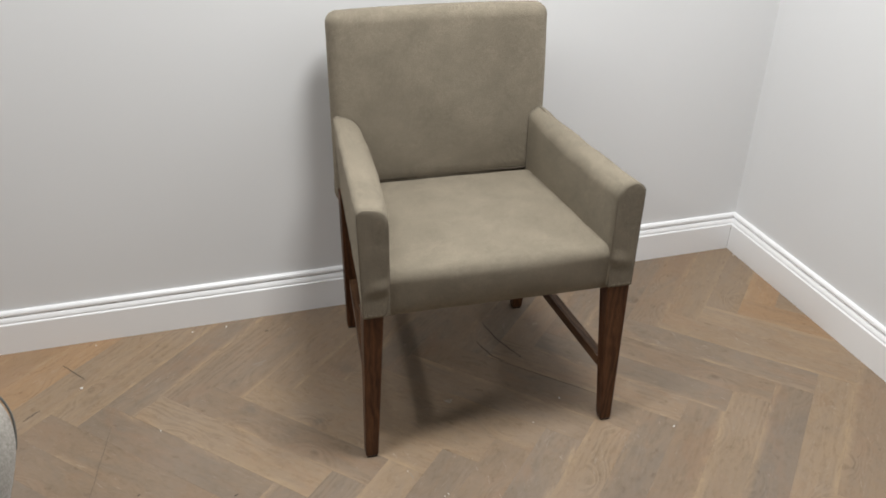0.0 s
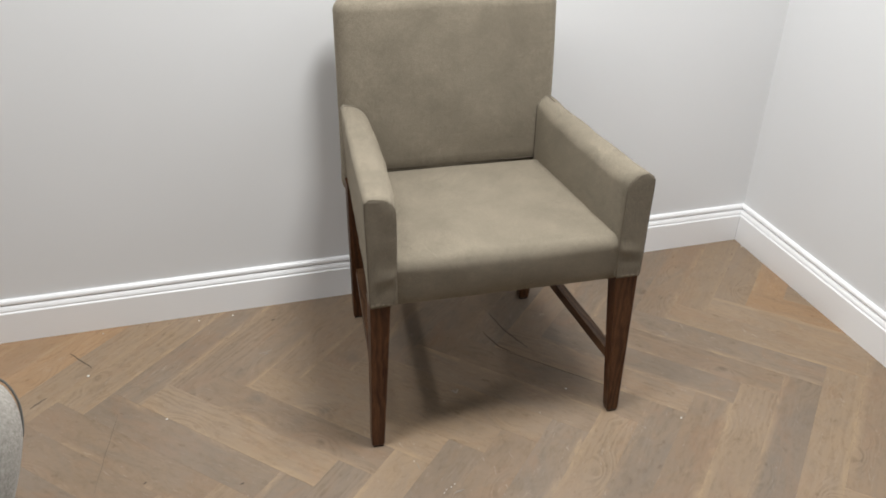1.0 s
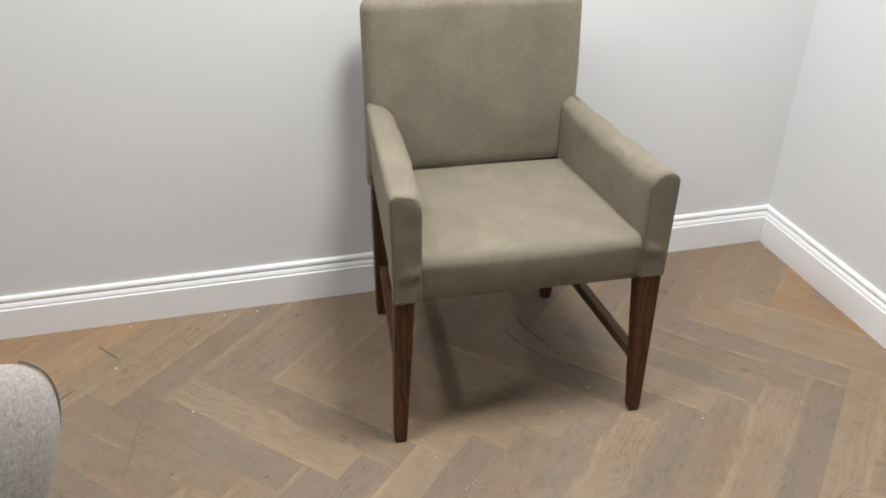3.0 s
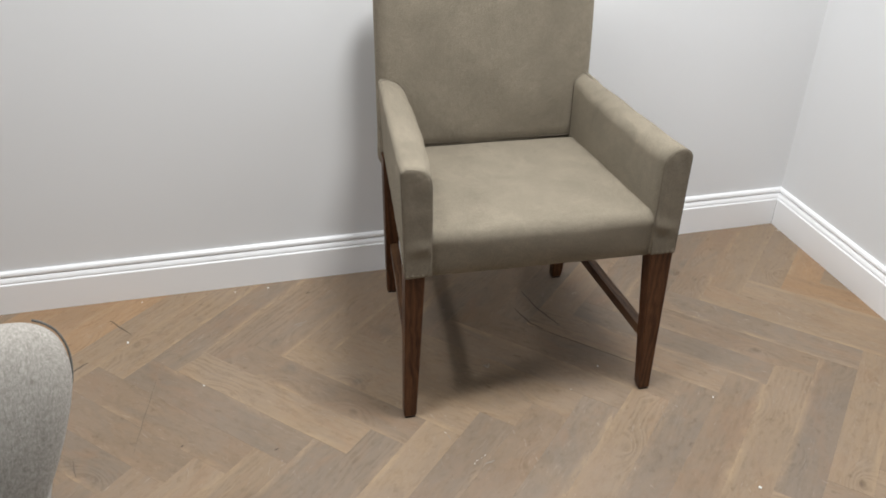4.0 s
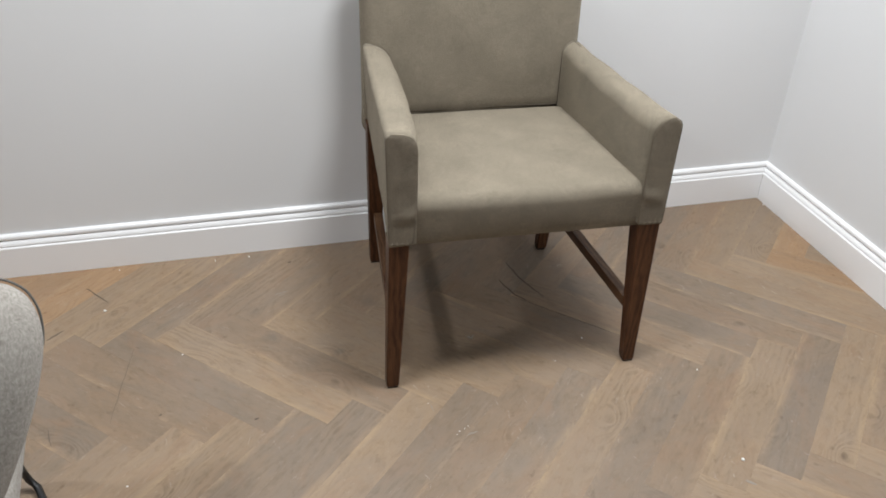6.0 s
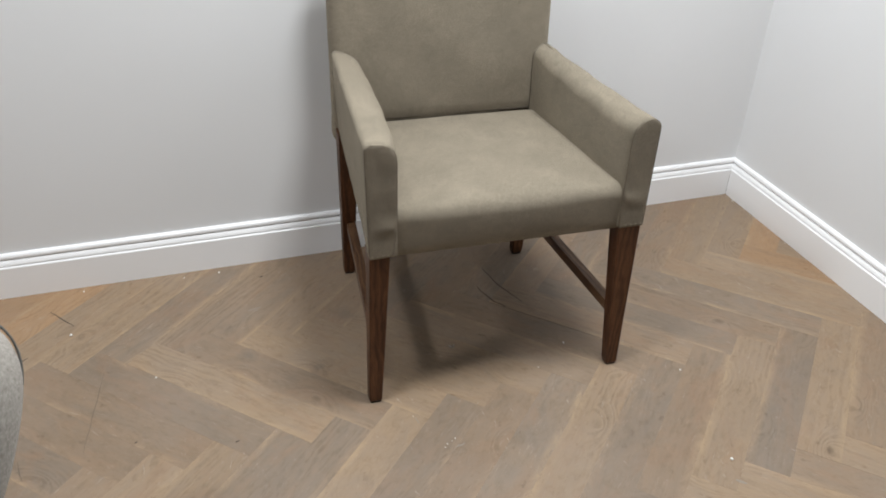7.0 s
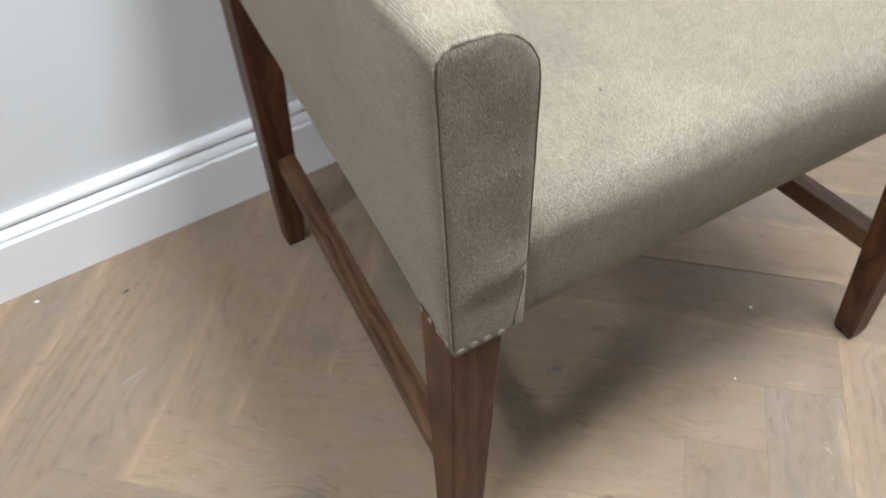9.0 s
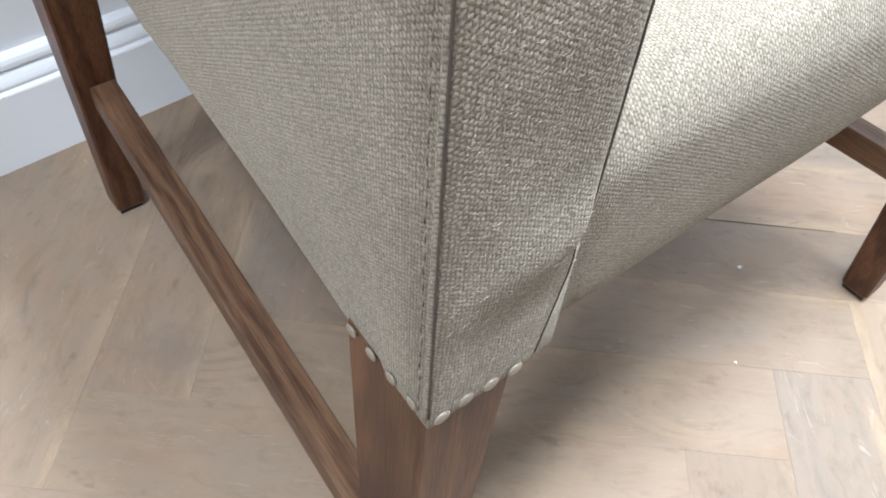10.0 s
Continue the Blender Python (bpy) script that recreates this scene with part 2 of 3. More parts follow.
    col = mixed(t, col, knots.outputs[0], "MULTIPLY", 0.7)
    level = ramp(t, [(0.0, (0.92, 0.92, 0.92)), (1.0, (1.06, 1.06, 1.05))], info, "Random")
    col = mixed(t, col, level.outputs[0], "MULTIPLY", 1.0)
    geo = node(t, "ShaderNodeNewGeometry")
    dust = node(t, "ShaderNodeTexNoise", Scale=2.6, Detail=5.0, Roughness=0.65)
    join(t, geo, "Position", dust, "Vector")
    col = mixed(t, col, (0.30, 0.25, 0.21), factor_from=arith(t, "MULTIPLY", ramp(t, [(0.45, (0, 0, 0)), (0.8, (1, 1, 1))], dust).outputs[0], 0.35))
    warp = noise_of(t, scaled(t, geo, "Position", (1, 1, 1)), 26.0, 4.0, 0.65)
    for x, y, size, deep in STAINS:
        near_by = t.nodes.new("ShaderNodeVectorMath")
        near_by.operation = "MULTIPLY_ADD"
        join(t, warp, 1, near_by, 0)
        near_by.inputs[1].default_value = (size * 1.8, size * 1.8, 0)
        join(t, geo, "Position", near_by, 2)
        gap = t.nodes.new("ShaderNodeVectorMath")
        gap.operation = "DISTANCE"
        join(t, near_by, 0, gap, 0)
        gap.inputs[1].default_value = (x + size * 0.9, y + size * 0.9, 0)
        ring = ramp(t, [(0.0, (1, 1, 1)), (0.35, (0.75, 0.75, 0.75)), (0.55, (0.25, 0.25, 0.25)), (0.68, (0.42, 0.42, 0.42)), (1.0, (0, 0, 0))])
        t.links.new(arith(t, "DIVIDE", gap.outputs["Value"], size), ring.inputs[0])
        col = mixed(t, col, (0.135, 0.112, 0.094), factor_from=arith(t, "MULTIPLY", ring.outputs[0], deep))
    scuff = noise_of(t, scaled(t, geo, "Position", (1, 0.35, 1)), 34.0, 5.0, 0.7, 2.2)
    col = mixed(t, col, (0.50, 0.45, 0.40), factor_from=arith(t, "MULTIPLY", ramp(t, [(0.66, (0, 0, 0)), (0.76, (1, 1, 1))], scuff).outputs[0], 0.5))
    t.links.new(col, b.inputs["Base Color"])
    t.links.new(arith(t, "MULTIPLY_ADD", cloud.outputs[0], 0.35, 0.36), b.inputs["Roughness"])
    b.inputs["Specular IOR Level"].default_value = 0.35
    bumped(t, b, grain, 0.30, 0.0008)
    return m


def plain(name, colour, rough, metal=0.0, grain=300.0):
    m, t, b = material(name, rough, metal)
    tc = node(t, "ShaderNodeTexCoord")
    n = node(t, "ShaderNodeTexNoise", Scale=grain, Detail=3.0)
    join(t, tc, "Object", n, "Vector")
    t.links.new(mixed(t, tuple(c * 0.8 for c in colour), colour, factor_from=n.outputs[0]), b.inputs["Base Color"])
    bumped(t, b, n.outputs[0], 0.1, 0.0004)
    return m


WALL = paint("wall_paint", (0.755, 0.76, 0.77), 0.75)
# unseen ceiling and far walls, kept dark so that little light bounces back
CEILING = paint("low_bounce_ceiling", (0.07, 0.07, 0.07), 0.85)
DARK_WALL = paint("low_bounce_wall", (0.05, 0.05, 0.052), 0.8)
GLOSS = paint("skirting_paint", (0.90, 0.905, 0.92), 0.30, 0.02, 0.06)
CLOTH = weave("taupe_weave", (0.360, 0.312, 0.240), (0.050, 0.0425, 0.0325), 0.00150, 0.00195, 0.18, depth=0.28, ruffle=0.42, fuzz=1250.0, wander=0.0019)
TWEED = tweed("grey_tweed")
SEAM = plain("seam_shadow_thread", (0.080, 0.064, 0.047), 0.95)
STITCH = plain("sunk_stitch_thread", (0.215, 0.184, 0.140), 0.95)
LINING = plain("black_lining", (0.02, 0.019, 0.018), 0.95, grain=900.0)
WALNUT = stained_wood("walnut_stain", (0.166, 0.073, 0.033), (0.036, 0.0132, 0.0060), 0.42)
# paler, greyer version of the walnut, for the stretchers
PALE_WALNUT = stained_wood("pale_walnut_stain", (0.212, 0.118, 0.063), (0.052, 0.0235, 0.0120), 0.44)
FOOT = plain("nylon_glide", (0.015, 0.013, 0.012), 0.6)
NAIL = plain("dulled_pewter", (0.265, 0.224, 0.171), 0.45, 0.25)
LIP_SHADE = plain("charcoal_lip_shade", (0.125, 0.120, 0.112), 0.85, grain=900.0)
BLACK = plain("black_steel", (0.012, 0.012, 0.013), 0.4)
CRUMB = plain("plaster_crumb", (0.82, 0.80, 0.76), 0.9)
FIBRE = plain("pale_fibre", (0.36, 0.315, 0.25), 0.9)
FLUFF = plain("lint", (0.40, 0.35, 0.29), 0.95)
SUB = plain("dark_joint", (0.15, 0.115, 0.088), 0.9)
OAKS = [
    oak("oak_limed", (0.272, 0.190, 0.122), (0.212, 0.162, 0.119), 0.51, (0.55, 0.48, 0.42)),
    oak("oak_honey", (0.302, 0.213, 0.134), (0.234, 0.177, 0.127), 0.53, (0.58, 0.50, 0.42)),
    oak("oak_grey", (0.250, 0.182, 0.123), (0.194, 0.153, 0.118), 0.48, (0.52, 0.46, 0.42)),
    oak("oak_raw", (0.345, 0.215, 0.118), (0.272, 0.186, 0.116), 0.57, (0.60, 0.50, 0.40)),
]


# ---- mesh tools ----
def part(name, bm, mat, parent, label="", smooth=True, uv=False):
    bmesh.ops.recalc_face_normals(bm, faces=bm.faces)
    if uv:
        layer = bm.loops.layers.uv.verify()
        for f in bm.faces:
            n = f.normal
            k = max(range(3), key=lambda i: abs(n[i]))
            i, j = ((1, 2), (0, 2), (0, 1))[k]
            for lp in f.loops:
                lp[layer].uv = (lp.vert.co[i], lp.vert.co[j])
    for f in bm.faces:
        f.smooth = smooth
    me = bpy.data.meshes.new(name)
    bm.to_mesh(me)
    bm.free()
    me.materials.append(mat)
    ob = new(name, me)
    ob.parent = parent
    return tagged(ob, label)


def thing(name, place, label, category, group="", kind=""):
    ob = new(name)
    ob.empty_display_size = 0.05
    ob.matrix_world = place
    return tagged(ob, label, category, group, kind)


def loft(bm, sections, cap=True, closed=True):
    rows = [[bm.verts.new(p) for p in s] for s in sections]
    for a, b in zip(rows, rows[1:]):
        n = len(a)
        for i in range(n if closed else n - 1):
            bm.faces.new((a[i], a[(i + 1) % n], b[(i + 1) % n], b[i]))
    if cap:
        bm.faces.new(rows[0])
        bm.faces.new(rows[-1])
    return rows


def box(bm, x0, x1, y0, y1, z0, z1):
    v = [bm.verts.new((x, y, z)) for z in (z0, z1) for x, y in ((x0, y0), (x1, y0), (x1, y1), (x0, y1))]
    for f in ((0, 1, 2, 3), (4, 5, 6, 7), (0, 1, 5, 4), (1, 2, 6, 5), (2, 3, 7, 6), (3, 0, 4, 7)):
        bm.faces.new([v[i] for i in f])


def soft_box(dims, radius, inner=10, k=4, warp=None):
    """A box about the origin with rounded edges, finely divided, put through warp."""
    bm = bmesh.new()
    marks = []
    for d in dims:
        h, c = d / 2, d / 2 - radius
        edge = [c + radius * math.tan(math.pi / 4 * i / k) for i in range(1, k + 1)]
        marks.append([-e for e in reversed(edge)] + [-c + 2 * c * i / inner for i in range(inner + 1)] + edge)
    seen = {}

    def vert(p):
        key = tuple(round(c, 6) for c in p)
        if key not in seen:
            core = Vector([max(-(d / 2 - radius), min(d / 2 - radius, c)) for c, d in zip(p, dims)])
            away = Vector(p) - core
            q = core + away.normalized() * radius if away.length > 1e-9 else Vector(p)
            seen[key] = bm.verts.new(warp(q) if warp else q)
        return seen[key]

    for axis in range(3):
        i, j = [a for a in range(3) if a != axis]
        for side in (-1, 1):
            for a0, a1 in zip(marks[i], marks[i][1:]):
                for b0, b1 in zip(marks[j], marks[j][1:]):
                    quad = []
                    for a, b in ((a0, b0), (a1, b0), (a1, b1), (a0, b1)):
                        p = [0, 0, 0]
                        p[axis], p[i], p[j] = side * dims[axis] / 2, a, b
                        quad.append(vert(p))
                    bm.faces.new(quad)
    return bm


def tube(bm, points, radius, around=6, cap=True):
    pts = [Vector(p) for p in points]
    up = Vector((0.123, 0.31, 0.94))
    rows = []
    for i, p in enumerate(pts):
        d = (pts[min(i + 1, len(pts) - 1)] - pts[max(i - 1, 0)]).normalized()
        a = d.cross(up)
        a = (a if a.length > 0.05 else d.cross(Vector((1, 0, 0)))).normalized()
        b = d.cross(a).normalized()
        rows.append([p + (a * math.cos(w) + b * math.sin(w)) * radius for w in (2 * math.pi * k / around for k in range(around))])
    loft(bm, rows, cap)


def rounded(corners, steps=6):
    """A closed outline in a plane from (x, y, radius) corners, each turned by an arc."""
    out = []
    n = len(corners)
    for i, (x, y, r) in enumerate(corners):
        p, a, b = Vector((x, y)), Vector(corners[i - 1][:2]), Vector(corners[(i + 1) % n][:2])
        if r <= 0:
            out.append((x, y))
            continue
        d0, d1 = (a - p).normalized(), (b - p).normalized()
        half = d0.angle(d1) / 2
        reach = r / math.tan(half)
        centre = p + (d0 + d1).normalized() * (r / math.sin(half))
        s, e = p + d0 * reach - centre, p + d1 * reach - centre
        turn = s.angle_signed(e)
        for k in range(steps + 1):
            w = -turn * k / steps
            out.append((centre.x + s.x * math.cos(w) - s.y * math.sin(w), centre.y + s.x * math.sin(w) + s.y * math.cos(w)))
    return out


# ---- the room ----
X0, X1, Y0, Y1, HIGH = -4.6, 0.02, -3.2, 0.02, 3.34


def structure(name, bm, mat, label, category):
    return tagged(part(name, bm, mat, None, smooth=False), label, category, kind="structure")


for name, b in (("wall_north", (X0 - 0.12, X1 + 0.12, Y1, Y1 + 0.12)), ("wall_south", (X0 - 0.12, X1 + 0.12, Y0 - 0.12, Y0)),
                ("wall_east", (X1, X1 + 0.12, Y0, Y1)), ("wall_west", (X0 - 0.12, X0, Y0, Y1))):
    bm = bmesh.new()
    box(bm, *b, -0.02, HIGH)
    if name in ("wall_north", "wall_east"):
        structure(name, bm, WALL, "smooth pale grey painted plaster wall", "wall")
    else:
        structure(name, bm, DARK_WALL, "unseen wall closing the room, made charcoal to cut bounced light", "wall")
bm = bmesh.new()
box(bm, X0 - 0.12, X1 + 0.12, Y0 - 0.12, Y1 + 0.12, HIGH, HIGH + 0.12)
structure("ceiling", bm, CEILING, "unseen ceiling, made dark grey to cut bounced light", "ceiling")

# skirting board: a flat face, a fine bead, a sloping ogee, a groove and a rounded top
SKIRT = [(0.0000, 0.0000), (0.0200, 0.0000), (0.0200, 0.0913), (0.0195, 0.0930), (0.0180, 0.0943), (0.0162, 0.0951), (0.0148, 0.0957), (0.0146, 0.0976), (0.0162, 0.0984),
         (0.0160, 0.1005), (0.0146, 0.1042), (0.0126, 0.1075), (0.0102, 0.1104), (0.0062, 0.1113), (0.0060, 0.1137), (0.0096, 0.1148), (0.0112, 0.1171), (0.0112, 0.1214), (0.0096, 0.1256), (0.0060, 0.1285), (0.0000, 0.1295)]


def skirting(name, a, b, inward, mitre_a, mitre_b):
    """From a to b along a wall; inward points into the room; each end is mitred against its neighbour."""
    bm = bmesh.new()
    d = (Vector(b) - Vector(a)).normalized()
    n = Vector(inward)
    ends = []
    for base, sign, mit in ((Vector(a), 1, mitre_a), (Vector(b), -1, mitre_b)):
        ends.append([(*(base + n * off + d * sign * mit * off), z) for off, z in SKIRT])
    loft(bm, ends)
    ob = structure(name, bm, GLOSS, "white gloss moulded skirting board along the wall", "skirting")
    return ob


skirting("baseboard_north", (X0, Y1), (X1, Y1), (0, -1), 1, 1)
skirting("baseboard_east", (X1, Y1), (X1, Y0), (-1, 0), 1, 1)
skirting("baseboard_south", (X1, Y0), (X0, Y0), (0, 1), 1, 1)
skirting("baseboard_west", (X0, Y0), (X0, Y1), (1, 0), 1, 1)

bm = bmesh.new()
tube(bm, [(0.0004, 0.0004, 0.0), (0.0004, 0.0004, 0.05), (0.0004, 0.0004, 0.088)], 0.0010, 6)
part("mitre_gap", bm, SEAM, bpy.data.objects["baseboard_north"], "thin dark open mitre in the corner")
for x, z, size in ((-1.411, 0.0936, 0.0042), (-1.420, 0.0930, 0.0028), (-1.403, 0.0926, 0.0022)):
    bm = bmesh.new()
    bmesh.ops.create_icosphere(bm, subdivisions=1, radius=size)
    for k, v in enumerate(bm.verts):
        v.co = Vector((x + v.co.x * (0.8 + 0.3 * (k % 3)), -0.0004 + v.co.y * 0.35, z + v.co.z * (0.45 + 0.2 * (k % 2))))
    part("paint_flake", bm, CRUMB, bpy.data.objects["baseboard_north"], "flake of white paint on the bead", False)
bm = bmesh.new()
box(bm, X0, X1, Y0, Y1, -0.10, -0.0035)
floor = structure("floor", bm, SUB, "herringbone floor of limed oak boards, dusty and worn", "floor")


# ---- the armchair ----
def armchair(place):
    ch = thing("armchair", place, "taupe woven upholstered carver chair on dark walnut-stained legs", "chair")
    ARM, FRONT = 0.545, -0.0022

    # seat, crowned, with a full front edge
    def seat_warp(q):
        y = q.y / 0.530
        top = max(0.0, min(1.0, (q.z + 0.0535) / 0.107))
        bell = (1 - (2 * q.x / 0.56) ** 2) * (1 - (2 * y) ** 2)
        front = max(0.0, 1 - (q.z / 0.056) ** 2) * max(0.0, 1 - (2 * q.x / 0.50) ** 2) if q.y < -0.2 else 0
        wave = 0.0022 * noise.noise(q * 9) * top
        front += 0.22 * noise.noise(q * 17) * max(0.0, 1 - (2 * q.x / 0.48) ** 2) if q.y < -0.2 else 0
        near = -0.265 + (q.y + 0.265) * 0.25 if q.y < -0.2 and q.z < -0.0275 else q.y
        under = (1 - top) * max(0.0, min(1.0, (-0.15 - q.y) / 0.08))
        return Vector((q.x * (1.0 - 0.045 * (y + 0.5)), near + 0.005 * under - 0.006 * front + 0.265, q.z + 0.4545 + 0.004 * (1 - top) - 0.0075 * under + wave + top * (0.010 * max(bell, 0) ** 0.7 - 0.0345 * max(0.0, y + 0.5) ** 1.15)))

    part("seat", soft_box((0.560, 0.530, 0.107), 0.026, 18, 5, seat_warp), CLOTH, ch, uv=True)
    # shade of the seat's rear crease, put in as a dark tube
    bm = bmesh.new()
    tube(bm, [seat_warp(Vector((-0.262 + 0.524 * k / 24, 0.2690, 0.0535))) + Vector((0, 0, 0.0006 * math.sin(k * 1.7))) for k in range(25)], 0.0019, 6)
    part("crease_shade", bm, SEAM, ch, "dark tube painting the shade in the crease between seat and backrest")
    bm = bmesh.new()
    box(bm, -0.25, 0.25, 0.06, 0.54, 0.398, 0.408)
    part("underside_lining", bm, LINING, ch, "black dust cover under the seat", False)

    # backrest, leaning, with a padded face
    def back_warp(q):
        h = (q.z + 0.256) / 0.512
        pad = (1 - (2 * q.x / 0.572) ** 2) * max(0.0, 1 - (2 * h - 1) ** 2)
        y = q.y - ((0.010 * pad + 0.0035 * noise.noise(q * 7)) if q.y < 0 else 0)
        if q.y < 0.01:
            y += 0.012 * min(1.0, max(0.0, (0.482 - (q.z + 0.656)) / 0.030)) ** 2
        tuck = 0.006 * max(0.0, h - 0.9) / 0.1 * (1 - (2 * q.x / 0.572) ** 2)
        return Vector((q.x * (1.014 - 0.006 * h), y + 0.570 + 0.028 * max(0.0, h - 0.15) ** 1.3, q.z + 0.656 + tuck))

    part("backrest", soft_box((0.572, 0.070, 0.512), 0.029, 18, 6, back_warp), CLOTH, ch, uv=True)

    for at, size in ((seat_warp(Vector((-0.207, -0.210, 0.0535))), 0.0019), (seat_warp(Vector((-0.124, -0.179, 0.0535))), 0.0013), (back_warp(Vector((0.190, -0.0355, 0.098))), 0.0022)):
        bm = bmesh.new()
        bmesh.ops.create_icosphere(bm, subdivisions=2, radius=size, matrix=Matrix.Translation(at) @ Matrix.Diagonal((0.8, 0.8, 0.5, 1)))
        part("speck", bm, SEAM, ch, "small dark speck of dirt in the cloth")

    for side in (-1, 1):
        # arm: flat outer face, tight outer top edge, fuller inner one; it leans in and thickens towards the back
        outer0, inner0, inner1, outer1, foot0 = (0.3118, 0.2475, 0.2180, 0.2870, 0.3062) if side < 0 else (0.3180, 0.2560, 0.2400, 0.2905, 0.3150)

        def section(f):
            g = f * f * (3 - 2 * f)
            xo, xi = outer0 + (outer1 - outer0) * f, inner0 + (inner1 - inner0) * (1 - (1 - f) ** 2.4)
            tuck = min(1.0, max(0.0, (f - 0.08) / 0.18))
            lean, crown = outer0 - foot0, 0.012 if side < 0 else 0.022
            fall = 0.005 if side < 0 else 0.017
            outline = rounded([(xo - lean - 0.004 * tuck, 0.4035 + 0.002 * tuck + 0.045 * f * f, 0.003), (xo + 0.001, 0.663 - fall * f, crown), (xi - 0.001, 0.6615 - fall * f, 0.036 + (0.018 if side < 0 else -0.003) * g), (xi, 0.406, 0.004)], 7)
            mid = (xo + xi) / 2
            out = []
            for x, z in outline:
                swell = 0.004 * math.sin(math.pi * min(1, max(0, (z - 0.42) / 0.24))) * math.sin(math.pi * min(1, f * 1.02))
                rough = 0.0024 * noise.noise(Vector((x * 14 * side, f * 8, z * 14))) + 0.0011 * noise.noise(Vector((x * 30 * side, f * 22, z * 20)))
                x2 = x + (swell if x > mid else -swell * 0.5) + rough
                z2 = z - (0.003 * math.sin(math.pi * f) if z > 0.5 else 0) + 0.0012 * math.sin(f * 21 + side)
                out.append((side * x2, FRONT + (ARM + 0.004 - FRONT) * f, z2))
            return out

        bm = bmesh.new()
        loft(bm, [section((i / 22)) for i in range(23)])
        arm = part("armrest", bm, CLOTH, ch, uv=True)

        # facing panel set flush into the arm's front; a soft fold sags across its foot
        low, high, ro, ri = 0.4045, 0.6625, 0.011 if side < 0 else 0.021, 0.038
        foot_in = 0.2575 if side < 0 else 0.2595

        def outline_at(z):
            v = (z - low) / (high - low)
            cut_o = ro - math.sqrt(max(0.0, ro ** 2 - max(0.0, z - (high - ro)) ** 2))
            cut_i = ri - math.sqrt(max(0.0, ri ** 2 - max(0.0, z - (high - ri)) ** 2))
            notch = 0.0026 * math.exp(-((z - 0.470) / 0.0085) ** 2)
            return foot_in + (inner0 - foot_in) * min(1.0, (z - low) / 0.064) + cut_i + notch, foot0 + (outer0 - foot0) * v - cut_o

        def fold(x, z):
            across = min(1.0, max(0.0, (outer0 - x) / 0.045))
            sag = 0.0032 * math.exp(-((z - 0.476 + 0.10 * (x - 0.28)) / 0.017) ** 2) * (0.25 + 0.75 * across)
            dent = -0.0015 * math.exp(-((z - 0.449 + 0.12 * (x - 0.28)) / 0.012) ** 2) * (0.3 + 0.7 * across)
            ripple = 0.0002 * math.exp(-((z - 0.430) / 0.022) ** 2) * math.sin((z + (x - 0.285) * 0.9) * 300)
            return sag + dent + ripple + 0.0011 * noise.noise(Vector((x * 40, z * 26, side * 3.0)))

        bm = bmesh.new()
        grid = []
        for b in range(81):
            v = b / 80
            z = low + (high - low) * (v if v < 0.8 else 0.8 + 0.2 * math.sin((v - 0.8) / 0.2 * math.pi / 2))
            a0, a1 = outline_at(z)
            line = []
            for a in range(25):
                x = a0 + (a1 - a0) * (0.5 - 0.5 * math.cos(math.pi * a / 24))
                soft = 1 - 0.78 * min(1.0, max(0.0, (0.474 - z) / 0.010))
                edge = max(0.0, min((x - a0) * soft, a1 - x, high - z, (z - low) * 3))
                lift = 1 - math.exp(-edge / 0.0030)
                line.append(bm.verts.new((side * x, FRONT - 0.0004 - lift * (0.0016 + fold(x, z)), z)))
            grid.append(line)
        for r0, r1 in zip(grid, grid[1:]):
            for a in range(24):
                bm.faces.new((r0[a], r0[a + 1], r1[a + 1], r1[a]))
        rim = grid[0] + [r[-1] for r in grid[1:]] + grid[-1][-2::-1] + [r[0] for r in grid[-2:0:-1]]
        rear = [bm.verts.new((v.co.x, FRONT + 0.004, v.co.z)) for v in rim]
        for k in range(len(rim)):
            bm.faces.new((rim[k], rim[(k + 1) % len(rim)], rear[(k + 1) % len(rim)], rear[k]))
        part("arm_facing", bm, CLOTH, arm, uv=True)

        # the seam sunk round the facing: up the outer edge, over the top and down the inner edge to the seat
        up = [low + (high - low) * (k / 30 if k < 24 else 0.8 + 0.2 * math.sin((k - 24) / 6 * math.pi / 2)) for k in range(31)]
        loop = [(outline_at(z)[1] + 0.0003, z) for z in up] + [(outline_at(z)[0] - 0.0003, z) for z in reversed(up)]
        drift = [0.0003 * noise.noise(Vector((k * 0.9, side, 4.0))) for k in range(len(loop))]
        bm = bmesh.new()
        tube(bm, [(side * (x + drift[k]), FRONT - 0.0006, z) for k, (x, z) in enumerate(loop)][1:-8], 0.00044, 6)
        part("seam", bm, SEAM, arm, "dark stitched seam round the arm facing")
        if side < 0:
            bm = bmesh.new()
            tube(bm, [(side * (outline_at(0.409 + 0.058 * k / 8)[0] - 0.0002 + drift[k]), FRONT - 0.0006, 0.409 + 0.058 * k / 8) for k in range(9)], 0.00030, 6)
            part("seat_seam", bm, SEAM, arm)
        # flat welt beside the seam, held by a sunk row of stitches on the outer side and over the top
        bm = bmesh.new()
        for k in range(34):
            z = 0.411 + 0.0071 * k
            x = foot0 + (outer0 - foot0) * (z - 0.4035) / 0.26 + 0.0002
            y = FRONT + 0.0052 + 0.0004 * math.sin(k * 1.9)
            tube(bm, [(side * x, y, z), (side * (x + 0.0002), y + 0.0001, z + 0.0026), (side * x, y, z + 0.0052)], 0.00032, 5)
        tagged(part("topstitch", bm, STITCH, arm, "sunk row of stitches beside the seam"), kind="stuff")
        bm = bmesh.new()
        run = []
        for k in range(22):
            z = 0.411 + (0.652 - 0.411) * k / 21
            x = foot0 + (outer0 - foot0) * (z - 0.4035) / 0.26
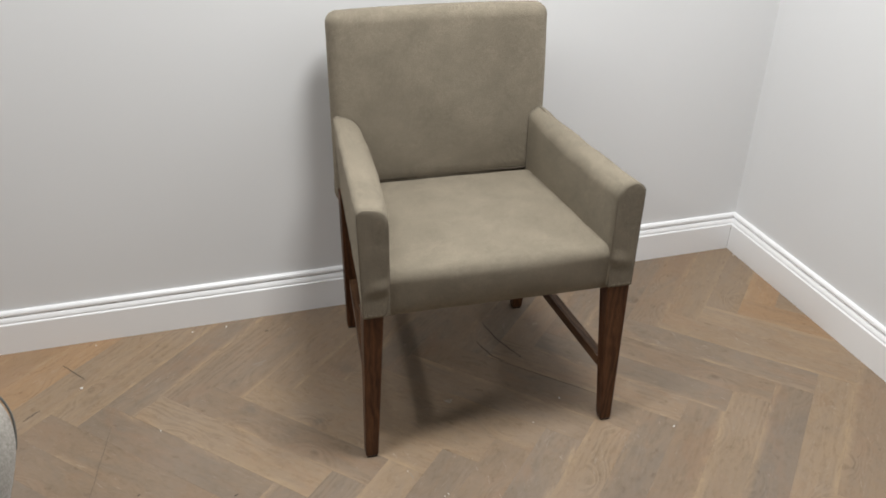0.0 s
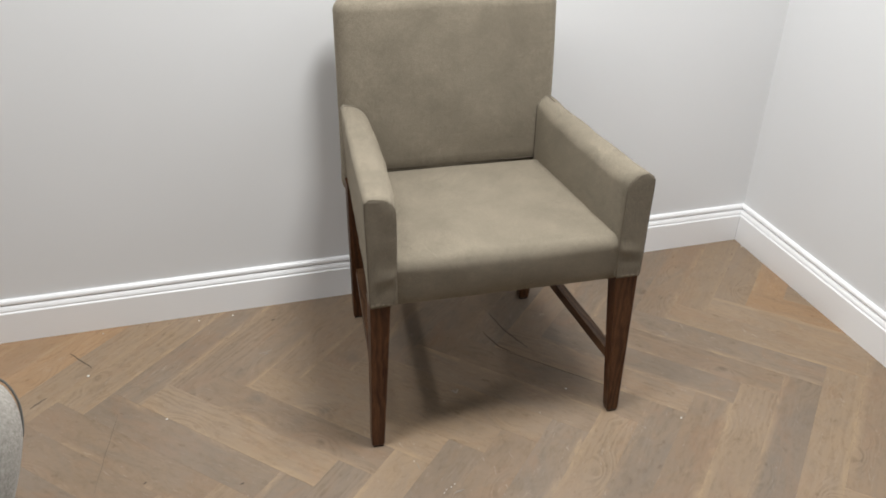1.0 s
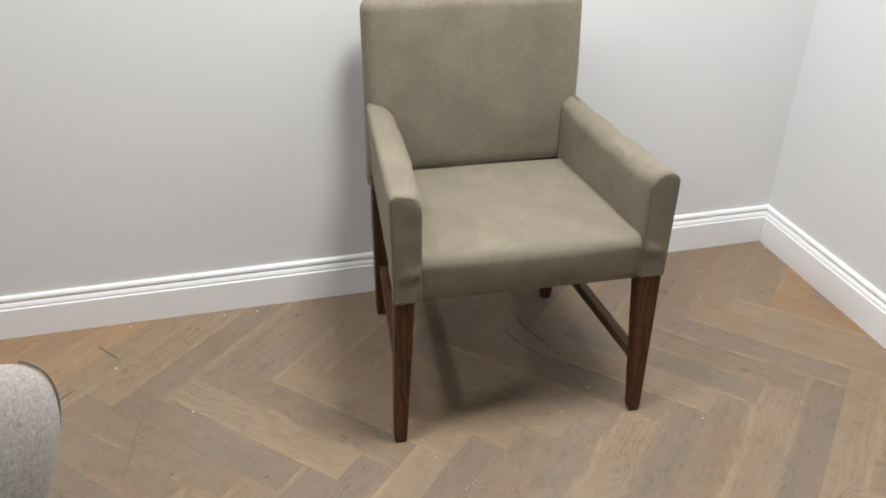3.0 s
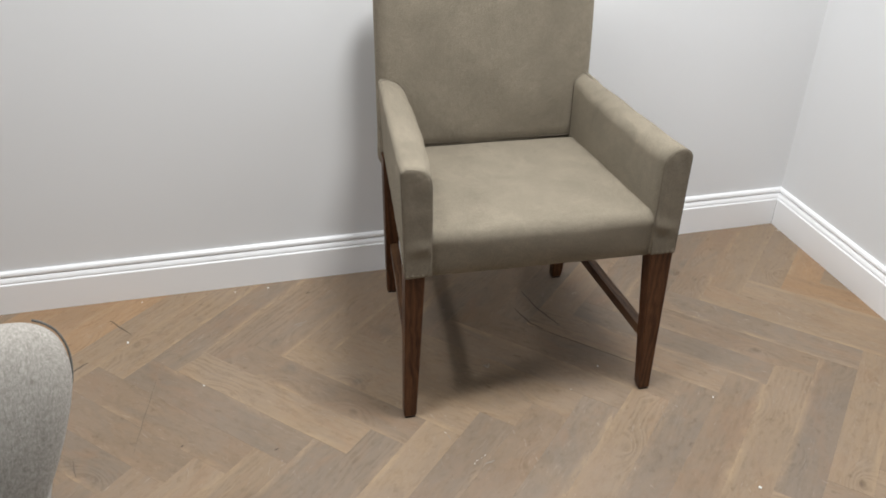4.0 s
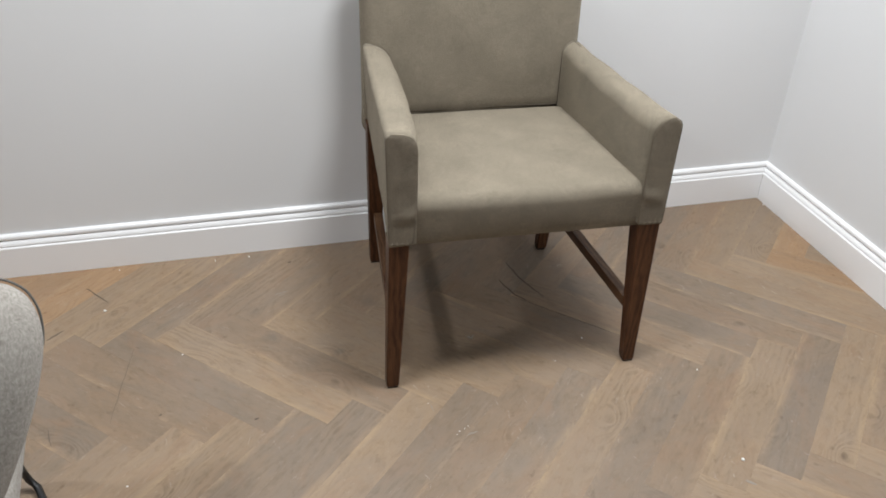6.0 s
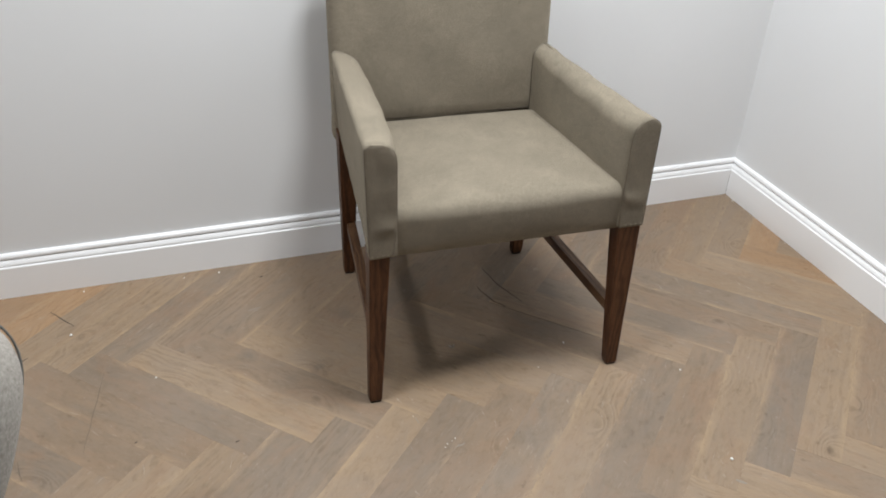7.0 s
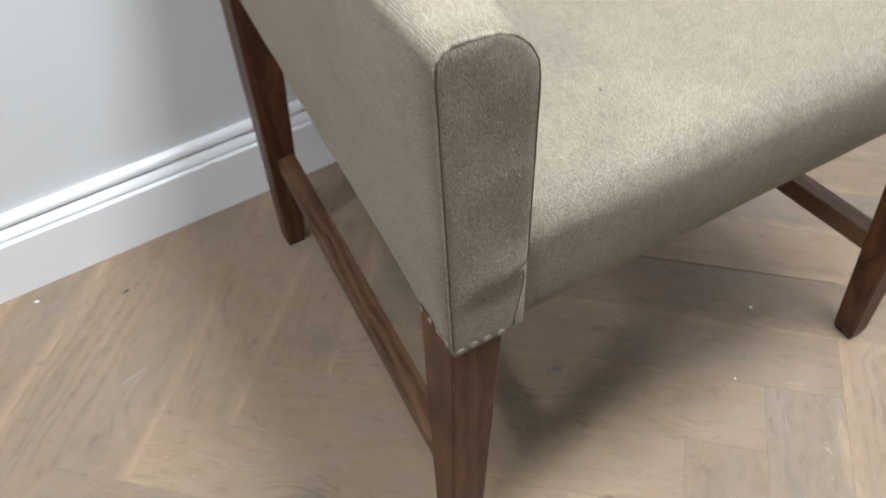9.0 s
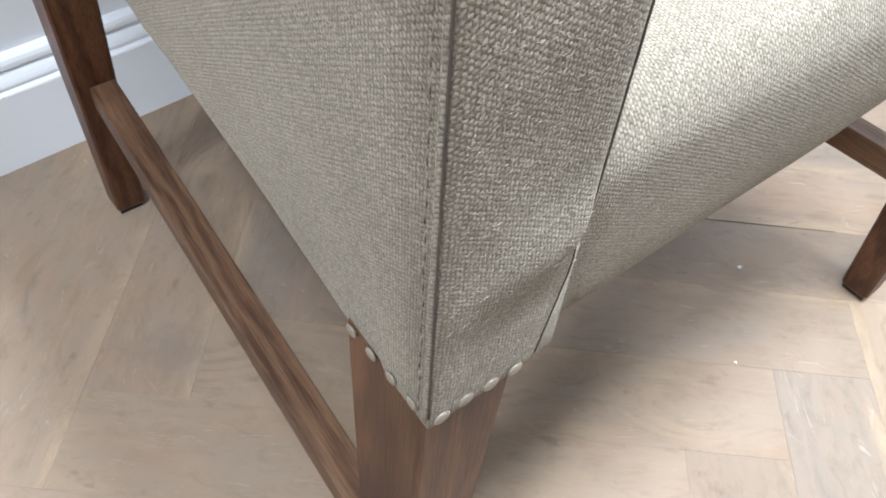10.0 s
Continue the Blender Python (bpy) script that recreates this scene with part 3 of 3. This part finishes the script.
            run.append((side * (x + 0.0001 + 0.0001 * math.sin(k * 1.3)), FRONT + 0.0008, z))
        for p in [(outer0 - 0.010, 0.6630), (outer0 - 0.020, 0.6632)]:
            run.append((side * p[0], FRONT + 0.0010, p[1]))
        tube(bm, run if side < 0 else run[:18], 0.0013, 8)
        part("welt", bm, CLOTH, arm, "raised welt along the arm's front edge", uv=True)
        if side < 0:
            bm = bmesh.new()
            run = []
            for i in range(20):
                sec = section(i / 22)
                k = max(range(len(sec)), key=lambda j: side * sec[j][0] * 0.7 + sec[j][2])
                run.append((sec[k][0] - side * 0.0004, sec[k][1], sec[k][2] - 0.0006))
            tube(bm, run, 0.0006, 6)
            part("top_seam", bm, SEAM, arm)
        # dark tube that paints the shade where the arm meets the backrest
        bm = bmesh.new()
        ring = [(x - side * 0.0004, 0.5345, z) for x, y, z in section(0.972)]
        tube(bm, [p for p in ring[12:-7]], 0.0010, 6)
        part("crease_shade", bm, SEAM, arm)

        # loose fibres standing off the worn cloth
        rng = random.Random(11 + side)
        bm = bmesh.new()
        for k in range(1500):
            if k % 5 < 4:
                x, z = rng.uniform(inner0 + 0.005, foot0 - 0.002), rng.uniform(0.412, 0.650)
                p = Vector((side * x, FRONT - 0.0020 - fold(x, z), z))
                out, e0 = Vector((0, -1, 0)), Vector((1, 0, 0))
            else:
                f = rng.uniform(0.0, 0.28)
                z = rng.uniform(0.430, 0.645)
                p = Vector((side * (foot0 + (outer0 - foot0) * (z - 0.4035) / 0.26 + (outer1 - outer0) * f + 0.0022 * f / 0.28), FRONT + 0.006 + ARM * f, z))
                out, e0 = Vector((side, 0, 0)), Vector((0, 1, 0))
            w, size = rng.uniform(0, 6.28), rng.uniform(0.0010, 0.0032)
            d = e0 * math.cos(w) + Vector((0, 0, 1)) * math.sin(w)
            c = out.cross(d) * rng.uniform(-0.6, 0.6)
            tube(bm, [p, p + (d * 0.5 + c * 0.5) * size + out * 0.0007, p + d * size + out * rng.uniform(0.0001, 0.0009)], 0.00006, 3)
        tagged(part("fuzz", bm, FIBRE, arm), kind="stuff")

        # nail heads round the foot of the arm
        first, step = (0.3016, 0.0112) if side < 0 else (0.3092, 0.0126)
        for at in [(side * (first - step * k), FRONT - 0.0022 - fold(first - step * k, 0.4120), 0.4104, 0) for k in range(4)] + [(side * (foot0 + 0.0006), 0.0065 + 0.0125 * k, 0.4102, 1) for k in range(4)]:
            bm = bmesh.new()
            bmesh.ops.create_uvsphere(bm, u_segments=12, v_segments=6, radius=0.0036, matrix=Matrix.Diagonal((0.25 if at[3] else 1.02, 0.88 if at[3] else 0.27, 0.8 if at[3] else 0.88, 1)))
            nail = part("nail_head", bm, NAIL, arm, "small domed pewter upholstery nail")
            nail.location = at[:3]

        # front leg: square, tapering on its inner faces
        def leg(levels, name="leg"):
            bm = bmesh.new()
            rows = []
            for z, xi, xo, y0, y1 in levels:
                c = 0.0022
                rows.append([(side * x, y, z) for x, y in ((xi + c, y0), (xo - c, y0), (xo, y0 + c), (xo, y1 - c), (xo - c, y1), (xi + c, y1), (xi, y1 - c), (xi, y0 + c))])
            loft(bm, rows)
            return part(name, bm, WALNUT, ch, smooth=False)

        fx, fy = (0.2834, 0.0000) if side < 0 else (0.2850, -0.0045)
        wide = 0.0300 if side < 0 else 0.0285
        levels = []
        for z, k in ((0.005, 0.0), (0.009, 0.0), (0.12, 0.28), (0.26, 0.63), (0.411, 1.0)):
            nip = 0.0018 if z < 0.006 else 0.0
            levels.append((z, fx + (0.2610 - fx) * k + nip, fx + wide + (foot0 - 0.0005 - fx - wide) * k - nip, fy + (0.001 - fy) * k + nip, fy + 0.030 + (0.050 - fy - 0.030) * k - nip))
        front = leg(levels)
        bm = bmesh.new()
        box(bm, *sorted((side * (fx + 0.003), side * (fx + wide - 0.003))), fy + 0.003, fy + 0.027, 0, 0.0055)
        part("glide", bm, FOOT, front, "black nylon glide", False)
        rx, ry = (0.2500, 0.5385) if side < 0 else (0.2260, 0.5270)
        levels = []
        for z, k in ((0.005, 0.0), (0.009, 0.0), (0.15, 0.4), (0.30, 0.8), (0.45, 1.0)):
            nip = 0.0018 if z < 0.006 else 0.0
            levels.append((z, rx + (0.2380 - rx) * k + nip, rx + 0.0300 + (0.2845 - rx - 0.0300) * k - nip, ry + (0.508 - ry) * k + nip, ry + 0.0290 + (0.556 - ry - 0.0290) * k - nip))
        rear = leg(levels)
        bm = bmesh.new()
        box(bm, *sorted((side * (rx + 0.003), side * (rx + 0.027))), ry + 0.003, ry + 0.026, 0, 0.0055)
        part("glide", bm, FOOT, rear, "black nylon glide", False)

        # stretcher between front and rear leg
        prof = rounded([(-0.0122, -0.016, 0.002), (-0.0122, 0.014, 0.0065), (0.0122, 0.014, 0.0065), (0.0122, -0.016, 0.002)], 4)
        length = 0.496
        bm = bmesh.new()
        loft(bm, [[(x, z2, k * length) for x, z2 in prof] for k in (0, 0.25, 0.5, 0.75, 1)])
        st = part("stretcher", bm, PALE_WALNUT, ch, "stretcher in a paler, greyer walnut tone than the legs", smooth=False)
        a, b = Vector((side * (0.2895 if side < 0 else 0.2860), 0.034, 0.163)), Vector((side * (0.2575 if side < 0 else 0.2500), 0.530, 0.163))
        zax = (b - a).normalized()
        xax = Vector((zax.y, -zax.x, 0)).normalized()
        yax = zax.cross(xax)
        st.matrix_local = Matrix.Translation(a) @ Matrix((xax, yax, zax)).transposed().to_4x4()
    return ch


armchair(pose(-1.106, -0.680, 0, 0, 0, -2.3))


# ---- the grey chair beside the camera ----
def shell_chair(place):
    ch = thing("shell_chair", place, "light grey tweed chair, shade painted under its rim, on bent black steel legs", "chair")
    # backrest: a shield, broad and round above, narrowing to the seat; curved about its middle
    half = [(0.118, 0.40), (0.132, 0.465), (0.147, 0.515), (0.166, 0.560), (0.190, 0.608), (0.212, 0.654), (0.230, 0.694), (0.243, 0.730), (0.2485, 0.757),
            (0.246, 0.783), (0.233, 0.806), (0.204, 0.823), (0.150, 0.831), (0.075, 0.834), (0.0, 0.835)]
    fine = []
    for k in range(len(half) - 1):
        p0, p1, p2, p3 = half[max(k - 1, 0)], half[k], half[k + 1], half[min(k + 2, len(half) - 1)]
        for w in (0.0, 0.25, 0.5, 0.75):
            fine.append(tuple(0.5 * (2 * b + (c - a) * w + (2 * a - 5 * b + 4 * c - d) * w * w + (3 * b - a - 3 * c + d) * w ** 3) for a, b, c, d in zip(p0, p1, p2, p3)))
    half = fine + [half[-1]]
    rim = half + [(-x, z) for x, z in reversed(half[:-1])]

    def place_on(x, z, out):
        return (x * 0.970, 0.045 * (x / 0.25) ** 2 - 0.040 + 0.9 * (max(0.0, z - 0.50) ** 2 - 0.066) + out, z - 0.036 * min(1.0, max(0.0, (z - 0.42) / 0.24)))

    bm = bmesh.new()
    cx, cz = 0.0, 0.62
    rows = []
    for inset, out in ((0.30, 0.034), (0.12, 0.032), (0.05, 0.027), (0.015, 0.016), (0.0, 0.0), (0.015, -0.016), (0.05, -0.029), (0.12, -0.038), (0.30, -0.048), (0.65, -0.053)):
        rows.append([place_on(cx + (x - cx) * (1 - inset), cz + (z - cz) * (1 - inset), out) for x, z in rim])
    loft(bm, rows)
    back = part("backrest", bm, TWEED, ch, uv=True)
    # charcoal strip stands in for the shade under the lip of the rim
    bm = bmesh.new()
    tube(bm, [place_on(x * 0.994, cz + (z - cz) * 0.997, 0.0165) for x, z in half if 0.735 < z < 0.822], 0.0015, 8)
    part("lip_shade", bm, LIP_SHADE, back, "charcoal strip painting the shade under the rim's lip")

    def seat_warp(q):
        return Vector((q.x * (1 - 0.35 * max(0.0, q.y)), q.y + 0.190, q.z + 0.415 + 0.01 * (q.y / 0.22)))

    part("seat", soft_box((0.272, 0.36, 0.10), 0.045, 8, 4, seat_warp), TWEED, ch, uv=True)
    # bent steel runners, turned inwards at the front
    for side in (-1, 1):
        bm = bmesh.new()
        way = [(0.060, 0.14, 0.385), (0.070, 0.13, 0.20), (0.078, 0.125, 0.045), (0.080, 0.130, 0.016), (0.079, 0.160, 0.009), (0.074, 0.25, 0.009), (0.066, 0.36, 0.009),
               (0.057, 0.430, 0.010), (0.046, 0.460, 0.014), (0.032, 0.470, 0.030), (0.028, 0.462, 0.070), (0.036, 0.40, 0.22), (0.045, 0.33, 0.385)]
        tube(bm, [(side * x, y, z) for x, y, z in way], 0.0075, 10)
        part("leg", bm, BLACK, ch, "bent black steel runner leg")
    return ch


shell_chair(pose(-2.180, -1.277, 0, 0, 0, 4))


# ---- crumbs and lint on the floor ----
def crumb(x, y, size, seed, mat=CRUMB, label="tiny white plaster crumb on the oak floor"):
    rng = random.Random(seed)
    bm = bmesh.new()
    bmesh.ops.create_icosphere(bm, subdivisions=1, radius=size)
    for v in bm.verts:
        v.co *= rng.uniform(0.6, 1.25)
        v.co.z *= 0.55
    low = min(v.co.z for v in bm.verts)
    for v in bm.verts:
        v.co.z -= low
    ob = part("crumb", bm, mat, None, smooth=False)
    ob.matrix_world = pose(x, y, 0.0, 0, 0, rng.uniform(0, 360))
    return tagged(ob, label, "crumb", "crumbs on the floor")


for k, (x, y, s) in enumerate([(-2.091, -0.215, 0.0042), (-1.707, -0.026, 0.0032), (-0.699, -1.056, 0.0042), (-1.890, -0.437, 0.0026), (-0.007, -0.050, 0.0045),
                               (-2.068, -0.022, 0.0022), (-0.886, -0.586, 0.0024), (-1.804, -0.028, 0.0032), (-1.995, -0.840, 0.0024),
                               (-0.650, -0.764, 0.0026), (-0.987, -0.656, 0.0018), (-1.032, -1.095, 0.0020)]):
    crumb(x, y, s, k)


# ---- herringbone boards ----
WIDE, LONG = 0.0954, 0.5437
U0, V0 = -0.5799, -1.6419
GAP = 0.00005


def board_mesh():
    bm = bmesh.new()
    x, y, c = LONG / 2 - GAP, WIDE / 2 - GAP, 0.00022
    rows = [[(sx * (x - i), sy * (y - i), z) for sx, sy in ((-1, -1), (1, -1), (1, 1), (-1, 1))] for i, z in ((0, -0.0034), (0, -0.00014), (c, 0.0))]
    loft(bm, rows)
    return bm


def boards():
    rng = random.Random(5)
    bm = board_mesh()
    bmesh.ops.recalc_face_normals(bm, faces=bm.faces)
    shared = []
    for m in OAKS:
        me = bpy.data.meshes.new("board")
        bm.to_mesh(me)
        me.materials.append(m)
        shared.append(me)
    bm.free()
    r = math.sqrt(0.5)
    lo_x, hi_x, lo_y, hi_y = X0 + 0.002, X1 - 0.002, Y0 + 0.002, Y1 - 0.002
    for k in range(-9, 10):
        for j in range(-110, 60):
            for kind in (0, 1):
                if kind == 0:
                    u, v, turn = U0 + j * WIDE + k * LONG - LONG / 2, V0 + j * WIDE - k * LONG + WIDE / 2, -45
                else:
                    u, v, turn = U0 + j * WIDE + k * LONG + WIDE / 2, V0 + (j + 1) * WIDE - k * LONG - LONG / 2, 45
                x, y = (u + v) * r, (v - u) * r
                a = radians(turn)
                ex, ey = Vector((math.cos(a), math.sin(a))), Vector((-math.sin(a), math.cos(a)))
                pts = [Vector((x, y)) + ex * sx * LONG / 2 + ey * sy * WIDE / 2 for sx in (-1, 1) for sy in (-1, 1)]
                if max(p.x for p in pts) < lo_x + 0.01 or min(p.x for p in pts) > hi_x - 0.01 or max(p.y for p in pts) < lo_y + 0.01 or min(p.y for p in pts) > hi_y - 0.01:
                    continue
                tone = rng.choices((0, 1, 2), (4, 3, 3))[0]
                tone = TONES.get((kind, k, j), tone)
                m = pose(x, y, rng.uniform(-0.0003, 0.0), 0, 0, turn + rng.choice((0, 180)))
                whole = min(p.x for p in pts) > lo_x and max(p.x for p in pts) < hi_x and min(p.y for p in pts) > lo_y and max(p.y for p in pts) < hi_y
                if whole:
                    me = shared[tone]
                else:
                    bm = board_mesh()
                    back = m.inverted()
                    for co, no in (((lo_x, 0, 0), (-1, 0, 0)), ((hi_x, 0, 0), (1, 0, 0)), ((0, lo_y, 0), (0, -1, 0)), ((0, hi_y, 0), (0, 1, 0))):
                        bmesh.ops.bisect_plane(bm, geom=bm.verts[:] + bm.edges[:] + bm.faces[:], plane_co=back @ Vector(co), plane_no=back.to_3x3() @ Vector(no), clear_outer=True)
                    if len(bm.faces) < 2:
                        bm.free()
                        continue
                    bmesh.ops.recalc_face_normals(bm, faces=bm.faces)
                    me = bpy.data.meshes.new("board")
                    bm.to_mesh(me)
                    bm.free()
                    me.materials.append(OAKS[tone])
                ob = new("board", me)
                ob.parent = floor
                ob.matrix_local = m


TONES = {(0, 0, 12): 1, (1, -1, 12): 1, (1, -1, 11): 1, (1, -1, -5): 3, (1, -1, -6): 3, (0, 0, 3): 1, (0, 0, 5): 0, (0, 0, 6): 0, (1, -1, 1): 0, (1, -1, 3): 0, (0, 0, 1): 0, (0, 0, 0): 1, (0, 0, 11): 1, (1, 0, 8): 1, (1, 0, 6): 2, (1, 0, 7): 0, (1, 0, 9): 2, (1, 0, 0): 2, (0, 0, -1): 2, (1, 0, 1): 1, (1, 0, 3): 0,
         (1, 0, 4): 2, (1, 0, 5): 1, (1, -1, 13): 3, (1, -1, 10): 0, (0, 0, 13): 3, (1, -1, 0): 0, (0, 0, -2): 0, (0, 0, 10): 2, (1, -1, -2): 1,
         (1, -1, -1): 2, (1, -1, 2): 0, (0, 0, -3): 0, (1, 0, -3): 1, (1, 0, -1): 2, (0, 0, 4): 1, (1, -1, -3): 1, (1, -1, -4): 3, (1, 0, -2): 1, (1, 0, 2): 2}
boards()


# ---- cracks, open joints and lint ----
def crack(points, width, name="crack", mat=SUB):
    bm = bmesh.new()
    left, right = [], []
    n = len(points)
    for i, p in enumerate(points):
        p = Vector(p)
        d = (Vector(points[min(i + 1, n - 1)]) - Vector(points[max(i - 1, 0)])).normalized()
        w = width * (0.25 + 0.75 * math.sin(math.pi * (i + 0.5) / n))
        side = Vector((-d.y, d.x)) * w / 2
        left.append(p + side)
        right.append(p - side)
    rows = [[(*a, -0.0008), (*a, 0.00025), (*b, 0.00025), (*b, -0.0008)] for a, b in zip(left, right)]
    loft(bm, rows)
    part(name, bm, mat, floor, "pale chalky scuff on the oak" if name == "scuff" else "dark open crack in the oak", False)


def between(a, b, n, wobble, seed):
    rng = random.Random(seed)
    a, b = Vector(a), Vector(b)
    side = Vector((-(b - a).y, (b - a).x)).normalized()
    return [a + (b - a) * k / n + side * rng.uniform(-wobble, wobble) for k in range(n + 1)]


CRACK = plain("dark_crack", (0.10, 0.076, 0.058), 0.95)
crack(between((-2.148, -0.097), (-2.086, -0.176), 8, 0.0012, 1), 0.0032, mat=CRACK)
crack(between((-1.020, -0.288), (-1.000, -0.358), 6, 0.0012, 2) + between((-0.996, -0.368), (-0.972, -0.398), 4, 0.0010, 21), 0.0044, mat=CRACK)
crack(between((-0.972, -0.205), (-0.957, -0.295), 6, 0.0012, 22) + between((-0.952, -0.312), (-0.920, -0.392), 6, 0.0012, 23), 0.0034, mat=CRACK)
r = math.sqrt(0.5)
U1, V1 = -0.455, V0 + 7 * WIDE
crack([((U1 + k * 0.03 + V1) * r, (V1 - U1 - k * 0.03) * r) for k in range(13)], 0.0013, "open_joint", CRACK)
crack(between((-2.008, -0.385), (-2.045, -0.645), 10, 0.0012, 3), 0.0013, mat=SUB)


def lint(x, y, seed):
    """A pale tuft: two bundles of fibres that meet in a V."""
    rng = random.Random(seed)
    bm = bmesh.new()
    for k in range(36):
        w = radians(118 if k % 2 else 62) + rng.uniform(-0.16, 0.16)
        d = Vector((math.cos(w), math.sin(w), 0))
        p = d * rng.uniform(0, 0.004) + Vector((rng.uniform(-0.0012, 0.0012), 0, rng.uniform(0.0006, 0.0022)))
        way = [p.copy()]
        for step in range(5):
            p += d * rng.uniform(0.0012, 0.0036) + Vector((rng.uniform(-0.0008, 0.0008), rng.uniform(-0.0008, 0.0008), rng.uniform(-0.0006, 0.0007)))
            p.z = max(p.z, 0.0005)
            way.append(p.copy())
        tube(bm, way, 0.0004, 5)
    ob = part("lint", bm, FLUFF, None)
    ob.matrix_world = pose(x, y, 0)
    tagged(ob, "tuft of pale grey lint on the floor under the armchair", "lint")


lint(-1.170, -0.530, 4)
for k, (x, y) in enumerate([(-1.292, -0.846), (-1.285, -0.838), (-1.272, -0.832), (-1.262, -0.826), (-1.334, -0.735)]):
    crumb(x, y, 0.0016, 40 + k)
crack(between((-2.176, -0.634), (-2.161, -0.690), 6, 0.0012, 6), 0.0026, mat=SUB)
crack(between((-2.222, -0.309), (-2.187, -0.276), 6, 0.0022, 7), 0.0050, mat=SUB)
crack(between((-1.730, -0.702), (-1.721, -0.698), 4, 0.0008, 8), 0.0042, "knot", CRACK)
crack(between((-1.940, -0.643), (-1.934, -0.640), 4, 0.0008, 9), 0.0036, "knot", CRACK)
SCUFF = plain("chalky_scuff", (0.29, 0.252, 0.210), 0.95, grain=700.0)
crack(between((-1.648, -0.230), (-1.612, -0.219), 7, 0.0014, 12), 0.0034, "scuff", SCUFF)
crack(between((-1.640, -0.238), (-1.622, -0.231), 5, 0.0010, 13), 0.0022, "scuff", SCUFF)
crack(between((-1.330, -0.738), (-1.327, -0.762), 5, 0.0006, 14), 0.0018, "scuff", SCUFF)
crack(between((-0.724, -1.108), (-0.708, -1.124), 5, 0.0016, 16), 0.0070, "scuff", SCUFF)
crack(between((-1.270, -0.852), (-1.245, -0.846), 5, 0.0012, 17), 0.0040, "scuff", SCUFF)
crack(between((-1.600, -0.079), (-1.590, -0.075), 4, 0.0008, 15), 0.0045, "knot", CRACK)
